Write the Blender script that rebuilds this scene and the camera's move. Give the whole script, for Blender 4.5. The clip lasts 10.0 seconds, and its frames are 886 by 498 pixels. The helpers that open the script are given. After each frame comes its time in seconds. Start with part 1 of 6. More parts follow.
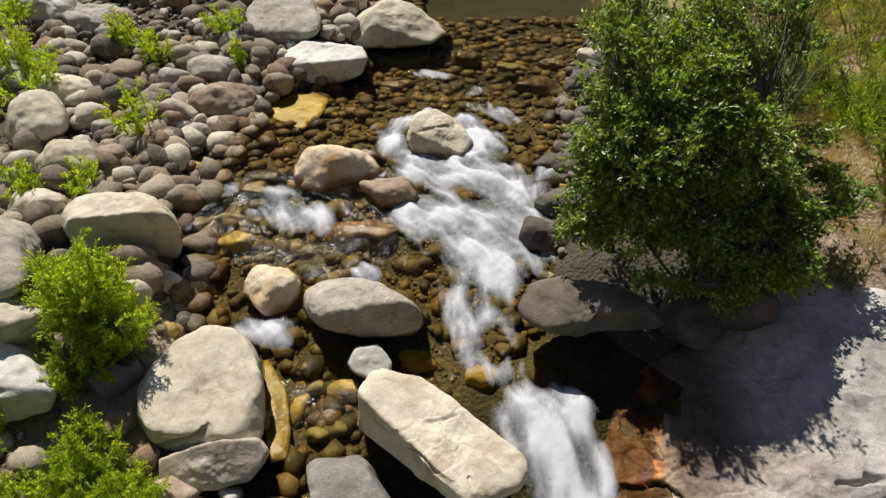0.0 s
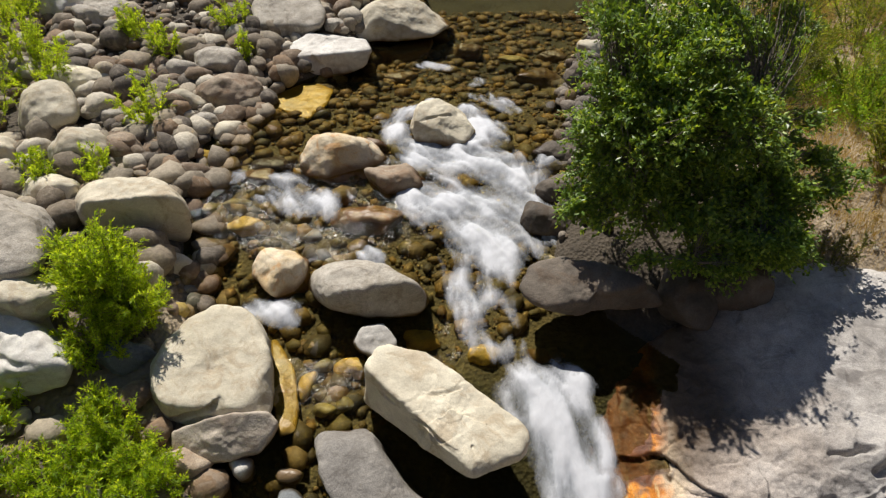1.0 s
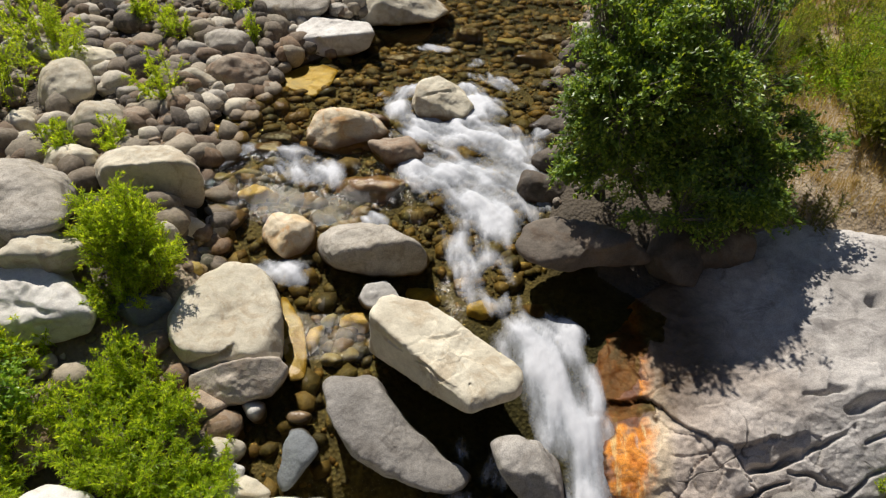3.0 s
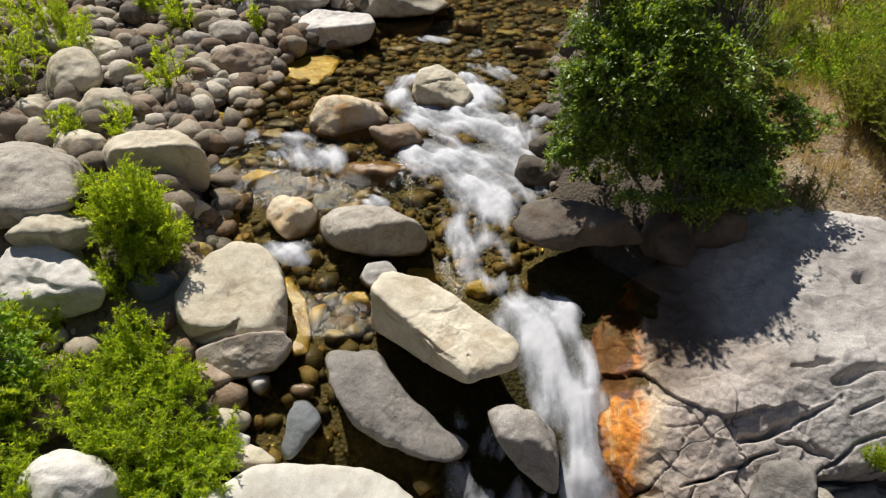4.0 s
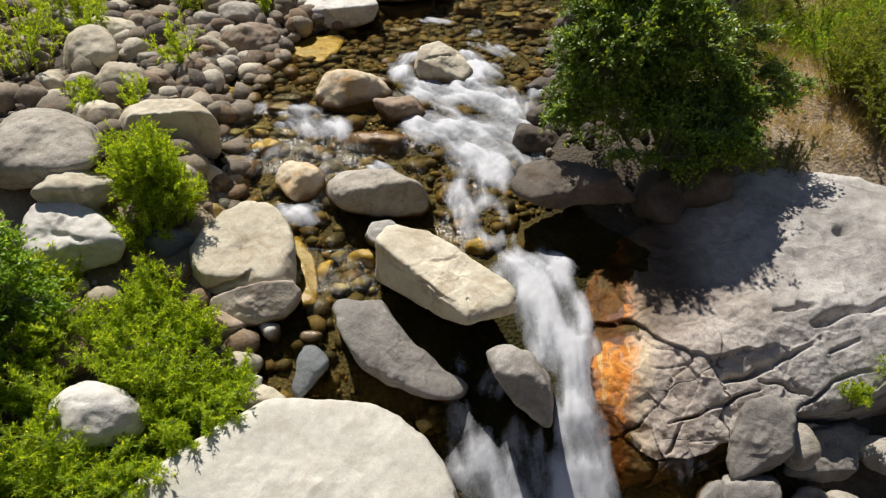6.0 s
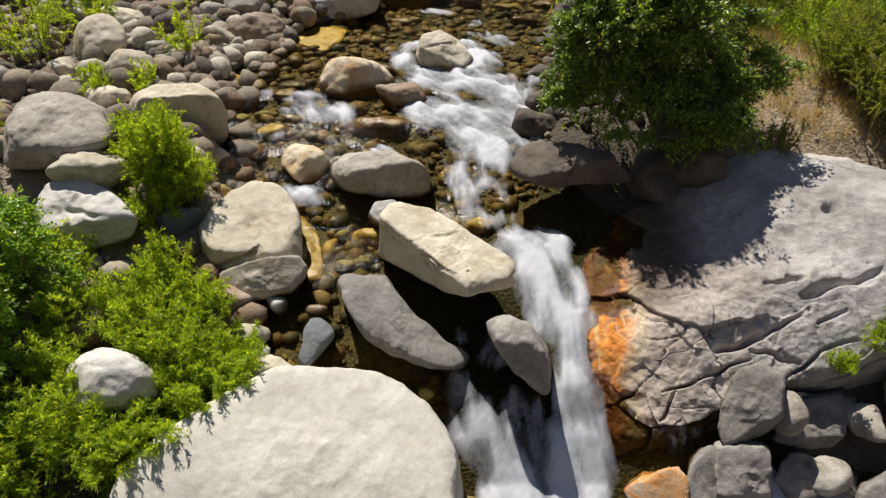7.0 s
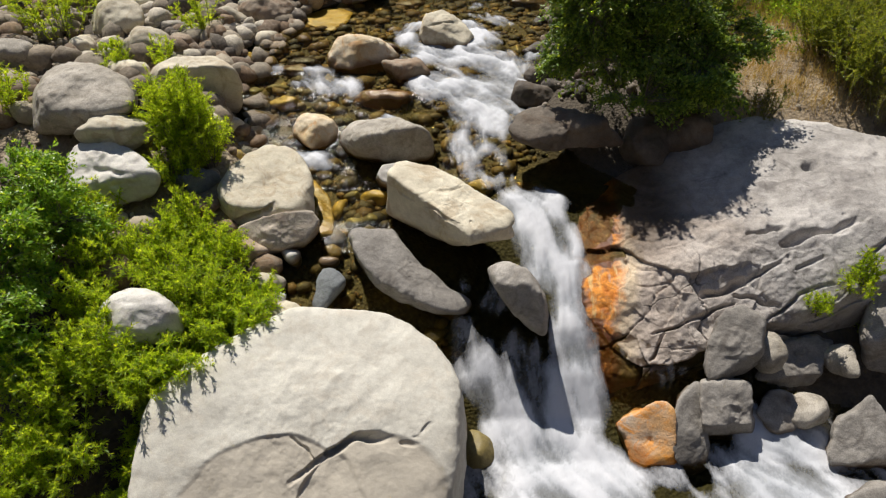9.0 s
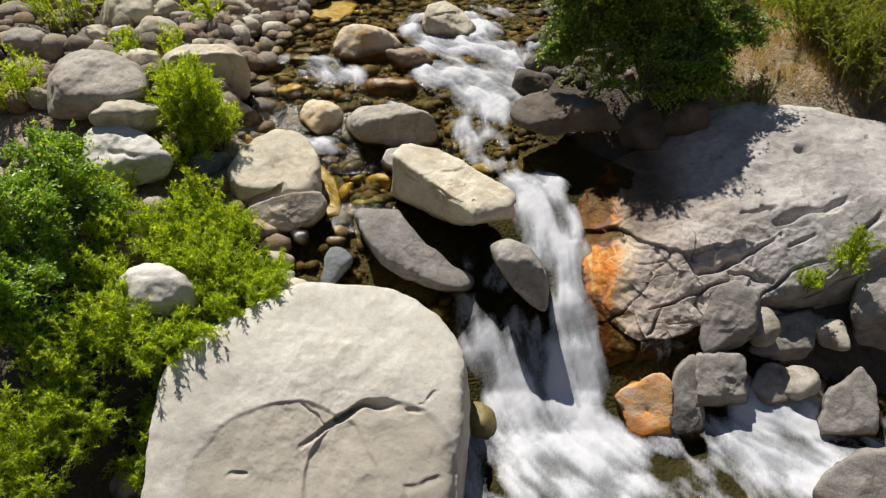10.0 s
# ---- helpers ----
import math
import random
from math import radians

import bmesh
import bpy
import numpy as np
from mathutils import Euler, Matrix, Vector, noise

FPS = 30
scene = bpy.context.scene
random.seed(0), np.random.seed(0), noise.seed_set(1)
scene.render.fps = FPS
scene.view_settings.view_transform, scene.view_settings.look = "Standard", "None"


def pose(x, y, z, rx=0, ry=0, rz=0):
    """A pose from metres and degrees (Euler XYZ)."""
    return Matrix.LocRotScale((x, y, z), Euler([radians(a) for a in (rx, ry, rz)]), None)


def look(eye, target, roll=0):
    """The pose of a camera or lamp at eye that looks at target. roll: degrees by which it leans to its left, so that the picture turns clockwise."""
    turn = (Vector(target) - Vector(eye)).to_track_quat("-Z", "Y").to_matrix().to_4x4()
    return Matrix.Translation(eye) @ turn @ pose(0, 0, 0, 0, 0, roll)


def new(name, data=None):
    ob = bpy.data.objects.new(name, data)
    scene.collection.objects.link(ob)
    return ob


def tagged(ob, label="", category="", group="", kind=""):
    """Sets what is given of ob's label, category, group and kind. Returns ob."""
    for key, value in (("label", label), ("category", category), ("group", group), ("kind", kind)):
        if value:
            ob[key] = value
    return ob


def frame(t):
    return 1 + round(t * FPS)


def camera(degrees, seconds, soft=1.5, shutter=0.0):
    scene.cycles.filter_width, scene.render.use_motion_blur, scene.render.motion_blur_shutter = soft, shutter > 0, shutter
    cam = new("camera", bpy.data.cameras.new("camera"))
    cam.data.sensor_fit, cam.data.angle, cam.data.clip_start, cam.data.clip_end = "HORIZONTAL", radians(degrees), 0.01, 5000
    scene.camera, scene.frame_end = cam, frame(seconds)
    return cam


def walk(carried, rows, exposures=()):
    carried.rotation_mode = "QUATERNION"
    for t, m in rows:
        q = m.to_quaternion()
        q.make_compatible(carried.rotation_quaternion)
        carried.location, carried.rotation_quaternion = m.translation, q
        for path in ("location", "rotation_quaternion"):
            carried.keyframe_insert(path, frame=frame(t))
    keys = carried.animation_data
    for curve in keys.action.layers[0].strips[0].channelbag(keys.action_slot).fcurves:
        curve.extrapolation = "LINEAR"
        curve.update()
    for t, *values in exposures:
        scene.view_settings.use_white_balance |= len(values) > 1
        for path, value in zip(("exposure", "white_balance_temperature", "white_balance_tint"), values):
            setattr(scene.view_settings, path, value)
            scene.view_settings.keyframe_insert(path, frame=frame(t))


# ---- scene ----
import itertools

cam = camera(73.0, 10.0, 1.3)
PATH = [
    (0, -0.000, -0.000, 6.500, 49.58, -0.39, -0.13),
    (0.5, -0.027, -0.188, 6.467, 49.56, -0.34, -0.09),
    (1, -0.040, -0.369, 6.440, 49.65, -0.30, -0.10),
    (1.5, -0.040, -0.557, 6.409, 49.70, -0.29, -0.09),
    (2, -0.033, -0.761, 6.373, 49.71, -0.26, -0.09),
    (2.5, -0.024, -0.973, 6.335, 49.72, -0.20, -0.05),
    (4, 0.010, -1.589, 6.211, 49.82, -0.09, 0.03),
    (4.5, 0.024, -1.800, 6.153, 49.85, -0.03, 0.06),
    (5, 0.034, -2.011, 6.090, 49.94, 0.04, 0.08),
    (5.5, 0.037, -2.225, 6.022, 50.02, 0.11, 0.10),
    (7, 0.017, -2.931, 5.866, 50.16, 0.19, 0.12),
    (7.5, 0.012, -3.194, 5.811, 50.21, 0.23, 0.10),
    (8, 0.002, -3.453, 5.758, 50.29, 0.23, 0.06),
    (8.5, -0.021, -3.704, 5.708, 50.35, 0.26, 0.04),
    (9, -0.052, -3.936, 5.663, 50.45, 0.27, 0.02),
    (9.5, -0.085, -4.168, 5.621, 50.48, 0.27, -0.00),
    (10, -0.118, -4.404, 5.584, 50.50, 0.29, -0.01),
]
walk(cam, [(t, pose(x, y, z, rx, ry, rz)) for t, x, y, z, rx, ry, rz in PATH])

# ---- light: a high clear-sky sun that stands upstream, a little to the left ----
SUN_EL, SUN_AZ = 55.0, -24.0          # degrees above the horizon; from +y towards +x
world = bpy.data.worlds.new("sky")
scene.world = world
world.use_nodes = True
wn = world.node_tree
sky = wn.nodes.new("ShaderNodeTexSky")
sky.sky_type, sky.sun_disc = "NISHITA", False
sky.sun_elevation, sky.sun_rotation = radians(SUN_EL), radians(SUN_AZ)
sky.altitude, sky.dust_density = 1800.0, 0.5
wn.links.new(sky.outputs[0], wn.nodes["Background"].inputs[0])
wn.nodes["Background"].inputs[1].default_value = 0.074
sun = new("sun", bpy.data.lights.new("sun", "SUN"))
sun.data.energy, sun.data.angle, sun.data.color = 5.0, radians(0.5), (1.0, 0.94, 0.85)
sun_dir = Vector((math.sin(radians(SUN_AZ)) * math.cos(radians(SUN_EL)), math.cos(radians(SUN_AZ)) * math.cos(radians(SUN_EL)), math.sin(radians(SUN_EL))))
sun.matrix_world = look(sun_dir * 40, (0, 0, 0))
scene.view_settings.exposure = 0.27

# ---- materials ----
class Tree:
    """A material's nodes, written as calls."""

    def __init__(self, name):
        self.mat = bpy.data.materials.new(name)
        self.mat.use_nodes = True
        self.t = self.mat.node_tree
        self.bsdf = self.t.nodes["Principled BSDF"]
        self.out = self.t.nodes["Material Output"]

    def put(self, node, key, value):
        if isinstance(value, bpy.types.NodeSocket):
            self.t.links.new(value, node.inputs[key])
        elif isinstance(value, tuple) and len(value) == 3 and node.inputs[key].type == "RGBA":
            node.inputs[key].default_value = (*value, 1)
        else:
            node.inputs[key].default_value = value

    def node(self, kind, out=0, props=(), **ins):
        n = self.t.nodes.new("ShaderNode" + kind)
        for k, v in props:
            if k == "operation":
                n.operation = v
            elif k == "data_type":
                n.data_type = v
            elif k == "blend_type":
                n.blend_type = v
            elif k == "attribute_name":
                n.attribute_name = v
            elif k == "feature":
                n.feature = v
        for k, v in ins.items():
            self.put(n, int(k[1:]) if k[0] == "i" and k[1:].isdigit() else k.replace("_", " "), v)
        return n.outputs[out]

    def math(self, op, a, b=0.0, c=0.0):
        return self.node("Math", 0, (("operation", op),), i0=a, i1=b, i2=c)

    def mix(self, f, a, b, how="MIX"):
        return self.node("Mix", 2, (("data_type", "RGBA"), ("blend_type", how)), i0=f, i6=a, i7=b)

    def noise(self, at, scale, detail=4.0, rough=0.55, warp=0.0):
        return self.node("TexNoise", 0, (), Vector=at, Scale=scale, Detail=detail, Roughness=rough, Distortion=warp)

    def step(self, v, lo, hi, a=0.0, b=1.0):
        return self.node("MapRange", 0, (), Value=v, i1=lo, i2=hi, i3=a, i4=b)

    def attr(self, name, out=2):
        return self.node("Attribute", out, (("attribute_name", name),))

    def coords(self):
        """Object coordinates, shifted from object to object."""
        r = self.math("MULTIPLY", self.node("ObjectInfo", 5), 37.0)
        return self.node("VectorMath", 0, (("operation", "ADD"),), i0=self.node("TexCoord", 3), i1=r)

    def bump(self, height, strength, distance, under=None):
        n = self.t.nodes.new("ShaderNodeBump")
        n.inputs["Distance"].default_value = distance
        self.put(n, "Strength", strength)
        self.put(n, "Height", height)
        if under is not None:
            self.put(n, "Normal", under)
        return n.outputs[0]

    def done(self, **ins):
        for k, v in ins.items():
            self.put(self.bsdf, k.replace("_", " "), v)
        return self.mat


def stone(name, light, dark, stain, stain_amount=0.35, speck=0.25, wet=(0.30, 0.20, 0.10), vary=0.2, bump=1.0):
    """Weathered granite: two tones, stains, mineral specks, and a wet foot where water reaches it."""
    m = Tree(name)
    at = m.coords()
    big = m.noise(at, 1.6, 6.0, 0.6, 0.4)
    mid = m.noise(at, 7.0, 6.0, 0.65)
    col = m.mix(m.step(big, 0.35, 0.66), dark, light)
    st = m.math("MULTIPLY", m.step(m.noise(at, 2.7, 7.0, 0.7, 1.2), 0.50, 0.62), stain_amount)
    col = m.mix(st, col, stain)
    pit = m.math("MULTIPLY", m.step(m.noise(at, 9.0, 8.0, 0.75, 0.6), 0.57, 0.70), 0.3)
    col = m.mix(pit, col, m.mix(1.0, col, (0.45, 0.40, 0.34), "MULTIPLY"))
    edge = m.node("TexVoronoi", 0, (("feature", "DISTANCE_TO_EDGE"),), Vector=m.node("VectorMath", 0, (("operation", "ADD"),), i0=at, i1=m.node("TexNoise", 1, (), Vector=at, Scale=2.0, Detail=4.0)), Scale=1.1)
    line = m.math("MULTIPLY", m.step(edge, 0.0, 0.012, 1.0, 0.0), m.step(m.noise(at, 1.1, 2.0), 0.56, 0.62))
    col = m.mix(m.math("MULTIPLY", line, 0.10), col, m.mix(1.0, col, (0.30, 0.26, 0.22), "MULTIPLY"))
    col = m.mix(1.0, col, m.step(mid, 0.3, 0.7, 0.87, 1.08), "MULTIPLY")
    sp = m.noise(at, 70.0, 2.0, 0.6)
    col = m.mix(1.0, col, m.step(sp, 0.36, 0.60, 1.0 - speck, 1.08), "MULTIPLY")
    rnd = m.node("ObjectInfo", 5)
    col = m.mix(1.0, col, m.step(rnd, 0.0, 1.0, 1.0 - vary, 1.0 + vary * 0.5), "MULTIPLY")
    w, fl = m.attr("wet"), m.attr("flake")
    rough_tan = m.mix(m.noise(at, 18.0, 5.0, 0.7), (0.33, 0.29, 0.23), (0.52, 0.47, 0.39))
    col = m.mix(m.math("MULTIPLY", fl, 0.85), col, rough_tan)
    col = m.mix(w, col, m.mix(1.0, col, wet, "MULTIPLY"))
    b = m.bump(m.math("SUBTRACT", m.noise(at, 3.2, 6.0, 0.6, 0.0), m.math("MULTIPLY", line, 0.06)), 0.5 * bump, 0.09)
    b = m.bump(m.noise(at, 28.0, 6.0, 0.7), m.step(fl, 0.0, 1.0, 0.11 * bump, 0.9 * bump), 0.015, b)
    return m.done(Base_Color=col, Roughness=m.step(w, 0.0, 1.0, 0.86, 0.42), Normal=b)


PALE = stone("pale_granite", (0.60, 0.55, 0.43), (0.46, 0.41, 0.31), (0.34, 0.25, 0.15), 0.5, 0.1, bump=0.75)
CREAM = stone("smooth_cream_granite", (0.56, 0.54, 0.475), (0.48, 0.455, 0.395), (0.42, 0.365, 0.29), 0.35, 0.08, bump=0.4)
WHITE = stone("white_granite", (0.68, 0.66, 0.61), (0.52, 0.49, 0.45), (0.35, 0.30, 0.25), 0.4, 0.1, bump=0.8)
GREY = stone("grey_granite", (0.47, 0.43, 0.37), (0.31, 0.28, 0.23), (0.17, 0.14, 0.10), 0.55, 0.3)
MIDGREY = stone("mid_grey_granite", (0.37, 0.345, 0.31), (0.25, 0.23, 0.205), (0.14, 0.12, 0.10), 0.5, 0.28)
BLUE = stone("slate_grey_stone", (0.20, 0.215, 0.22), (0.14, 0.15, 0.155), (0.10, 0.10, 0.10), 0.3, 0.2)
PINK = stone("pinkish_granite", (0.57, 0.50, 0.41), (0.41, 0.34, 0.27), (0.24, 0.17, 0.12), 0.5, 0.2)
BROWN = stone("brown_stone", (0.44, 0.36, 0.27), (0.30, 0.22, 0.15), (0.24, 0.12, 0.05), 0.5, 0.25)
# Wet stone tone, deepened further to hold the shade under the alder.
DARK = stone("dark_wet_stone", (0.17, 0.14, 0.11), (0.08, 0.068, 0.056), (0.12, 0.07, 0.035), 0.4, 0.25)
ORANGE = stone("orange_seep_stone", (0.46, 0.40, 0.33), (0.62, 0.30, 0.07), (0.66, 0.25, 0.02), 0.8, 0.15, wet=(0.7, 0.5, 0.3))
RUST = stone("rust_stained_granite", (0.66, 0.59, 0.46), (0.56, 0.40, 0.20), (0.52, 0.24, 0.06), 0.6, 0.2)
GOLD = stone("algae_gold_stone", (0.56, 0.40, 0.09), (0.40, 0.27, 0.06), (0.22, 0.16, 0.05), 0.5, 0.2, wet=(0.85, 0.75, 0.5))
OLIVE = stone("algae_olive_stone", (0.30, 0.25, 0.10), (0.18, 0.15, 0.06), (0.12, 0.10, 0.04), 0.5, 0.2, wet=(0.85, 0.75, 0.5))


def earth():
    m = Tree("gravelly_earth")
    at = m.node("TexCoord", 3)
    a = m.noise(at, 0.9, 6.0, 0.65)
    b = m.noise(at, 9.0, 6.0, 0.7)
    v = m.node("TexVoronoi", 0, (), Vector=at, Scale=16.0)
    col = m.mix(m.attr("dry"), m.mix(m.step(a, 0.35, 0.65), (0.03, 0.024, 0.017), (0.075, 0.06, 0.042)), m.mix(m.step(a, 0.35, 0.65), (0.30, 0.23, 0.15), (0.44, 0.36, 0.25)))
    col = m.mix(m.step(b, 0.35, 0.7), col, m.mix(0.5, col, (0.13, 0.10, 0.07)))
    bed = m.attr("bed")
    under = m.mix(m.step(b, 0.3, 0.7), (0.05, 0.042, 0.022), (0.14, 0.105, 0.045))
    col = m.mix(bed, col, under)
    # Near-black bed: the deep upper pool, and painted shade beside the fall.
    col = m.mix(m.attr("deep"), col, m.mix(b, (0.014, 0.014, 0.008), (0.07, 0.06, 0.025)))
    n = m.bump(v, 0.6, 0.05)
    n = m.bump(m.noise(at, 40.0, 5.0, 0.7), 0.7, 0.02, n)
    return m.done(Base_Color=col, Roughness=0.9, Normal=n)


EARTH = earth()


def cobble(name, tones):
    """Loose stones: each island takes one of several tones, with its own weathering."""
    m = Tree(name)
    luck = m.math("FRACT", m.math("ADD", m.node("NewGeometry", 8), m.node("ObjectInfo", 5)))
    at = m.node("VectorMath", 0, (("operation", "ADD"),), i0=m.node("TexCoord", 3), i1=m.math("MULTIPLY", luck, 31.0))
    n = m.t.nodes.new("ShaderNodeValToRGB")
    n.color_ramp.interpolation = "CONSTANT"
    for i, c in enumerate(tones):
        e = n.color_ramp.elements[i] if i < 2 else n.color_ramp.elements.new(i / len(tones))
        e.position, e.color = i / len(tones), (*c, 1)
    m.put(n, 0, luck)
    k = m.noise(at, 16.0, 6.0, 0.7, 0.5)
    col = m.mix(1.0, n.outputs[0], m.step(k, 0.3, 0.7, 0.62, 1.22), "MULTIPLY")
    patch = m.step(m.noise(at, 6.0, 5.0, 0.65, 0.8), 0.50, 0.62)
    col = m.mix(m.math("MULTIPLY", patch, 0.4), col, (0.34, 0.29, 0.225))
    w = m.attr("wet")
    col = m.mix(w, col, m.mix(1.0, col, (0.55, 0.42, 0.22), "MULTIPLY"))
    b = m.bump(k, 0.5, 0.04)
    return m.done(Base_Color=col, Roughness=m.step(w, 0.0, 1.0, 0.85, 0.6), Normal=m.bump(m.noise(at, 60.0, 4.0), 0.4, 0.01, b))


BANK_STONES = cobble("bank_cobble", [(0.27, 0.22, 0.155), (0.17, 0.135, 0.095), (0.36, 0.305, 0.225), (0.11, 0.09, 0.07), (0.22, 0.145, 0.085), (0.22, 0.185, 0.135), (0.50, 0.45, 0.36), (0.16, 0.11, 0.07)])
BED_STONES = cobble("bed_cobble", [(0.29, 0.23, 0.085), (0.20, 0.165, 0.07), (0.13, 0.115, 0.06), (0.36, 0.26, 0.06), (0.21, 0.145, 0.055), (0.08, 0.075, 0.045), (0.32, 0.27, 0.17), (0.17, 0.16, 0.06)])


# Damp shore tones, kept dark to include the shade of the overhanging leaves.
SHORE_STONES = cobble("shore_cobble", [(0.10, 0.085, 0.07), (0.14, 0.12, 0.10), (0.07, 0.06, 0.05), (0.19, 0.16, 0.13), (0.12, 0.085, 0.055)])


def leaf(name, a, b, c, trans=0.35, rough=0.45):
    m = Tree(name)
    r = m.node("NewGeometry", 8)
    n = m.t.nodes.new("ShaderNodeValToRGB")
    for i, col in enumerate((a, b, c)):
        e = n.color_ramp.elements[i] if i < 2 else n.color_ramp.elements.new(1.0)
        e.position, e.color = (0.0, 0.6, 1.0)[i], (*col, 1)
    m.put(n, 0, r)
    col = n.outputs[0]
    t = m.node("BsdfTranslucent", 0, (), Color=m.mix(1.0, col, (2.0, 1.7, 0.6), "MULTIPLY"))
    m.done(Base_Color=col, Roughness=rough)
    mixed = m.node("MixShader", 0, (), i0=trans, i1=m.bsdf.outputs[0], i2=t)
    m.t.links.new(mixed, m.out.inputs[0])
    return m.mat


ALDER_LEAF = leaf("alder_leaf", (0.07, 0.13, 0.02), (0.14, 0.24, 0.034), (0.36, 0.47, 0.07), 0.38, 0.4)
BUSH_LEAF = leaf("bush_leaf", (0.13, 0.26, 0.028), (0.22, 0.38, 0.04), (0.40, 0.52, 0.08), 0.5, 0.35)
WILLOW_LEAF = leaf("willow_leaf", (0.18, 0.29, 0.024), (0.28, 0.41, 0.034), (0.46, 0.56, 0.06), 0.65)
BROOM_LEAF = leaf("broom_leaf", (0.14, 0.21, 0.03), (0.23, 0.30, 0.042), (0.36, 0.38, 0.075), 0.5)
SCRUB_LEAF = leaf("scrub_leaf", (0.10, 0.13, 0.03), (0.17, 0.20, 0.045), (0.28, 0.26, 0.08), 0.4)
STRAW = leaf("dry_grass", (0.36, 0.27, 0.12), (0.46, 0.36, 0.18), (0.30, 0.24, 0.09), 0.3, 0.7)


def bark():
    m = Tree("bark")
    at = m.node("TexCoord", 3)
    k = m.noise(at, 18.0, 6.0, 0.7)
    return m.done(Base_Color=m.mix(k, (0.07, 0.055, 0.04), (0.22, 0.19, 0.15)), Roughness=0.85, Normal=m.bump(k, 0.6, 0.02))


BARK = bark()


def water():
    """Clear shallow water: see-through with a brownish tint and a sky gloss; white where it is churned."""
    m = Tree("creek_water")
    at = m.node("TexCoord", 3)
    foam, streak = m.attr("foam"), m.attr("streak")
    flow = m.node("Mapping", 0, (), Vector=at, Scale=(1.0, 0.6, 0.6))
    fine = m.noise(flow, 20.0, 5.0, 0.65, 0.8)
    lace = m.math("ADD", m.math("MULTIPLY", streak, 0.7), m.math("MULTIPLY", fine, 0.3))
    edge = m.math("MULTIPLY_ADD", m.math("SUBTRACT", lace, 0.5), 1.35, foam)
    white = m.math("MULTIPLY", m.step(edge, 0.32, 1.05), m.step(foam, 0.06, 0.3))
    ripple = m.bump(m.noise(flow, 3.5, 4.0, 0.6, 0.5), 0.16, 0.05)
    ripple = m.bump(m.noise(flow, 24.0, 3.0, 0.6), 0.24, 0.02, ripple)
    gloss = m.node("BsdfGlossy", 0, (), Color=(1, 1, 1), Roughness=0.10, Normal=ripple)
    clear = m.node("BsdfRefraction", 0, (), Color=(0.64, 0.61, 0.38), Roughness=0.2, IOR=1.12, Normal=ripple)
    fres = m.node("Fresnel", 0, (), IOR=1.33, Normal=ripple)
    body = m.node("MixShader", 0, (), i0=m.math("MULTIPLY", fres, 0.06), i1=clear, i2=gloss)
    fb = m.bump(streak, 0.3, 0.06)
    fb = m.bump(fine, 0.25, 0.015, fb)
    m.done(Base_Color=m.mix(m.step(lace, 0.3, 0.75), (0.38, 0.40, 0.43), (0.57, 0.58, 0.61)), Roughness=0.65, Specular_IOR_Level=0.15, Normal=fb)
    full = m.node("MixShader", 0, (), i0=white, i1=body, i2=m.bsdf.outputs[0])
    m.t.links.new(full, m.out.inputs[0])
    return m.mat


WATER = water()

# ---- the lie of the land: water level, banks and bed, in metres ----
def smooth(a, b, v):
    k = np.clip((v - a) / (b - a), 0, 1)
    return k * k * (3 - 2 * k)


def vnoise(x, y, z, seed=0):
    """Value noise in -1..1, for arrays."""
    xi, yi, zi = np.floor(x).astype(np.int64), np.floor(y).astype(np.int64), np.floor(z).astype(np.int64)
    fx, fy, fz = x - xi, y - yi, z - zi
    fx, fy, fz = (f * f * f * (f * (f * 6 - 15) + 10) for f in (fx, fy, fz))

    def lattice(a, b, c):
        n = (a * 374761393 + b * 668265263 + c * 2147483647 + seed * 1274126177) & 0xFFFFFFFF
        n = ((n ^ (n >> 13)) * 1274126177) & 0xFFFFFFFF
        n = ((n ^ (n >> 16)) * 2246822519) & 0xFFFFFFFF
        return ((n ^ (n >> 15)) & 0xFFFF) / 32767.5 - 1

    out = 0
    for a in (0, 1):
        for b in (0, 1):
            for c in (0, 1):
                w = (fx if a else 1 - fx) * (fy if b else 1 - fy) * (fz if c else 1 - fz)
                out = out + w * lattice(xi + a, yi + b, zi + c)
    return out


def fbm(x, y, z, octaves=4, seed=0, rough=0.5):
    out, amp = 0, 1.0
    for o in range(octaves):
        out = out + amp * vnoise(x * 2 ** o + 17 * o, y * 2 ** o - 5 * o, z * 2 ** o + 3 * o, seed + o)
        amp *= rough
    return out


def water_level(x, y):
    left = np.interp(y, [0.9, 1.5, 2.0, 2.4, 2.9, 3.3, 3.8, 4.5, 5.4, 6.0, 7.0, 8.0, 9.5, 11, 14, 22], [-2.45, -2.35, -2.1, -1.75, -1.15, -0.98, -0.82, -0.68, -0.6, -0.42, -0.12, 0.08, 0.3, 0.42, 0.5, 0.9])
    right = np.interp(y, [0.9, 1.5, 2.0, 2.6, 3.4, 4.3, 4.9, 5.3, 6.0, 7.0, 8.0, 9.5, 11, 14, 22], [-2.45, -2.25, -1.82, -1.40, -1.05, -0.72, -0.52, -0.45, -0.38, -0.22, 0.05, 0.32, 0.42, 0.5, 0.9])
    return left + (right - left) * smooth(-0.5, 0.4, x)


def creek_left(y):
    return np.interp(y, [-6, 0, 1.5, 2.5, 3.3, 4.3, 5.2, 6, 7, 9, 11.4, 13, 17, 22], [-4.6, -4.7, -3.6, -2.9, -3.0, -2.6, -2.8, -3.7, -4.1, -4.4, -4.1, -2.4, -0.9, -1.0])


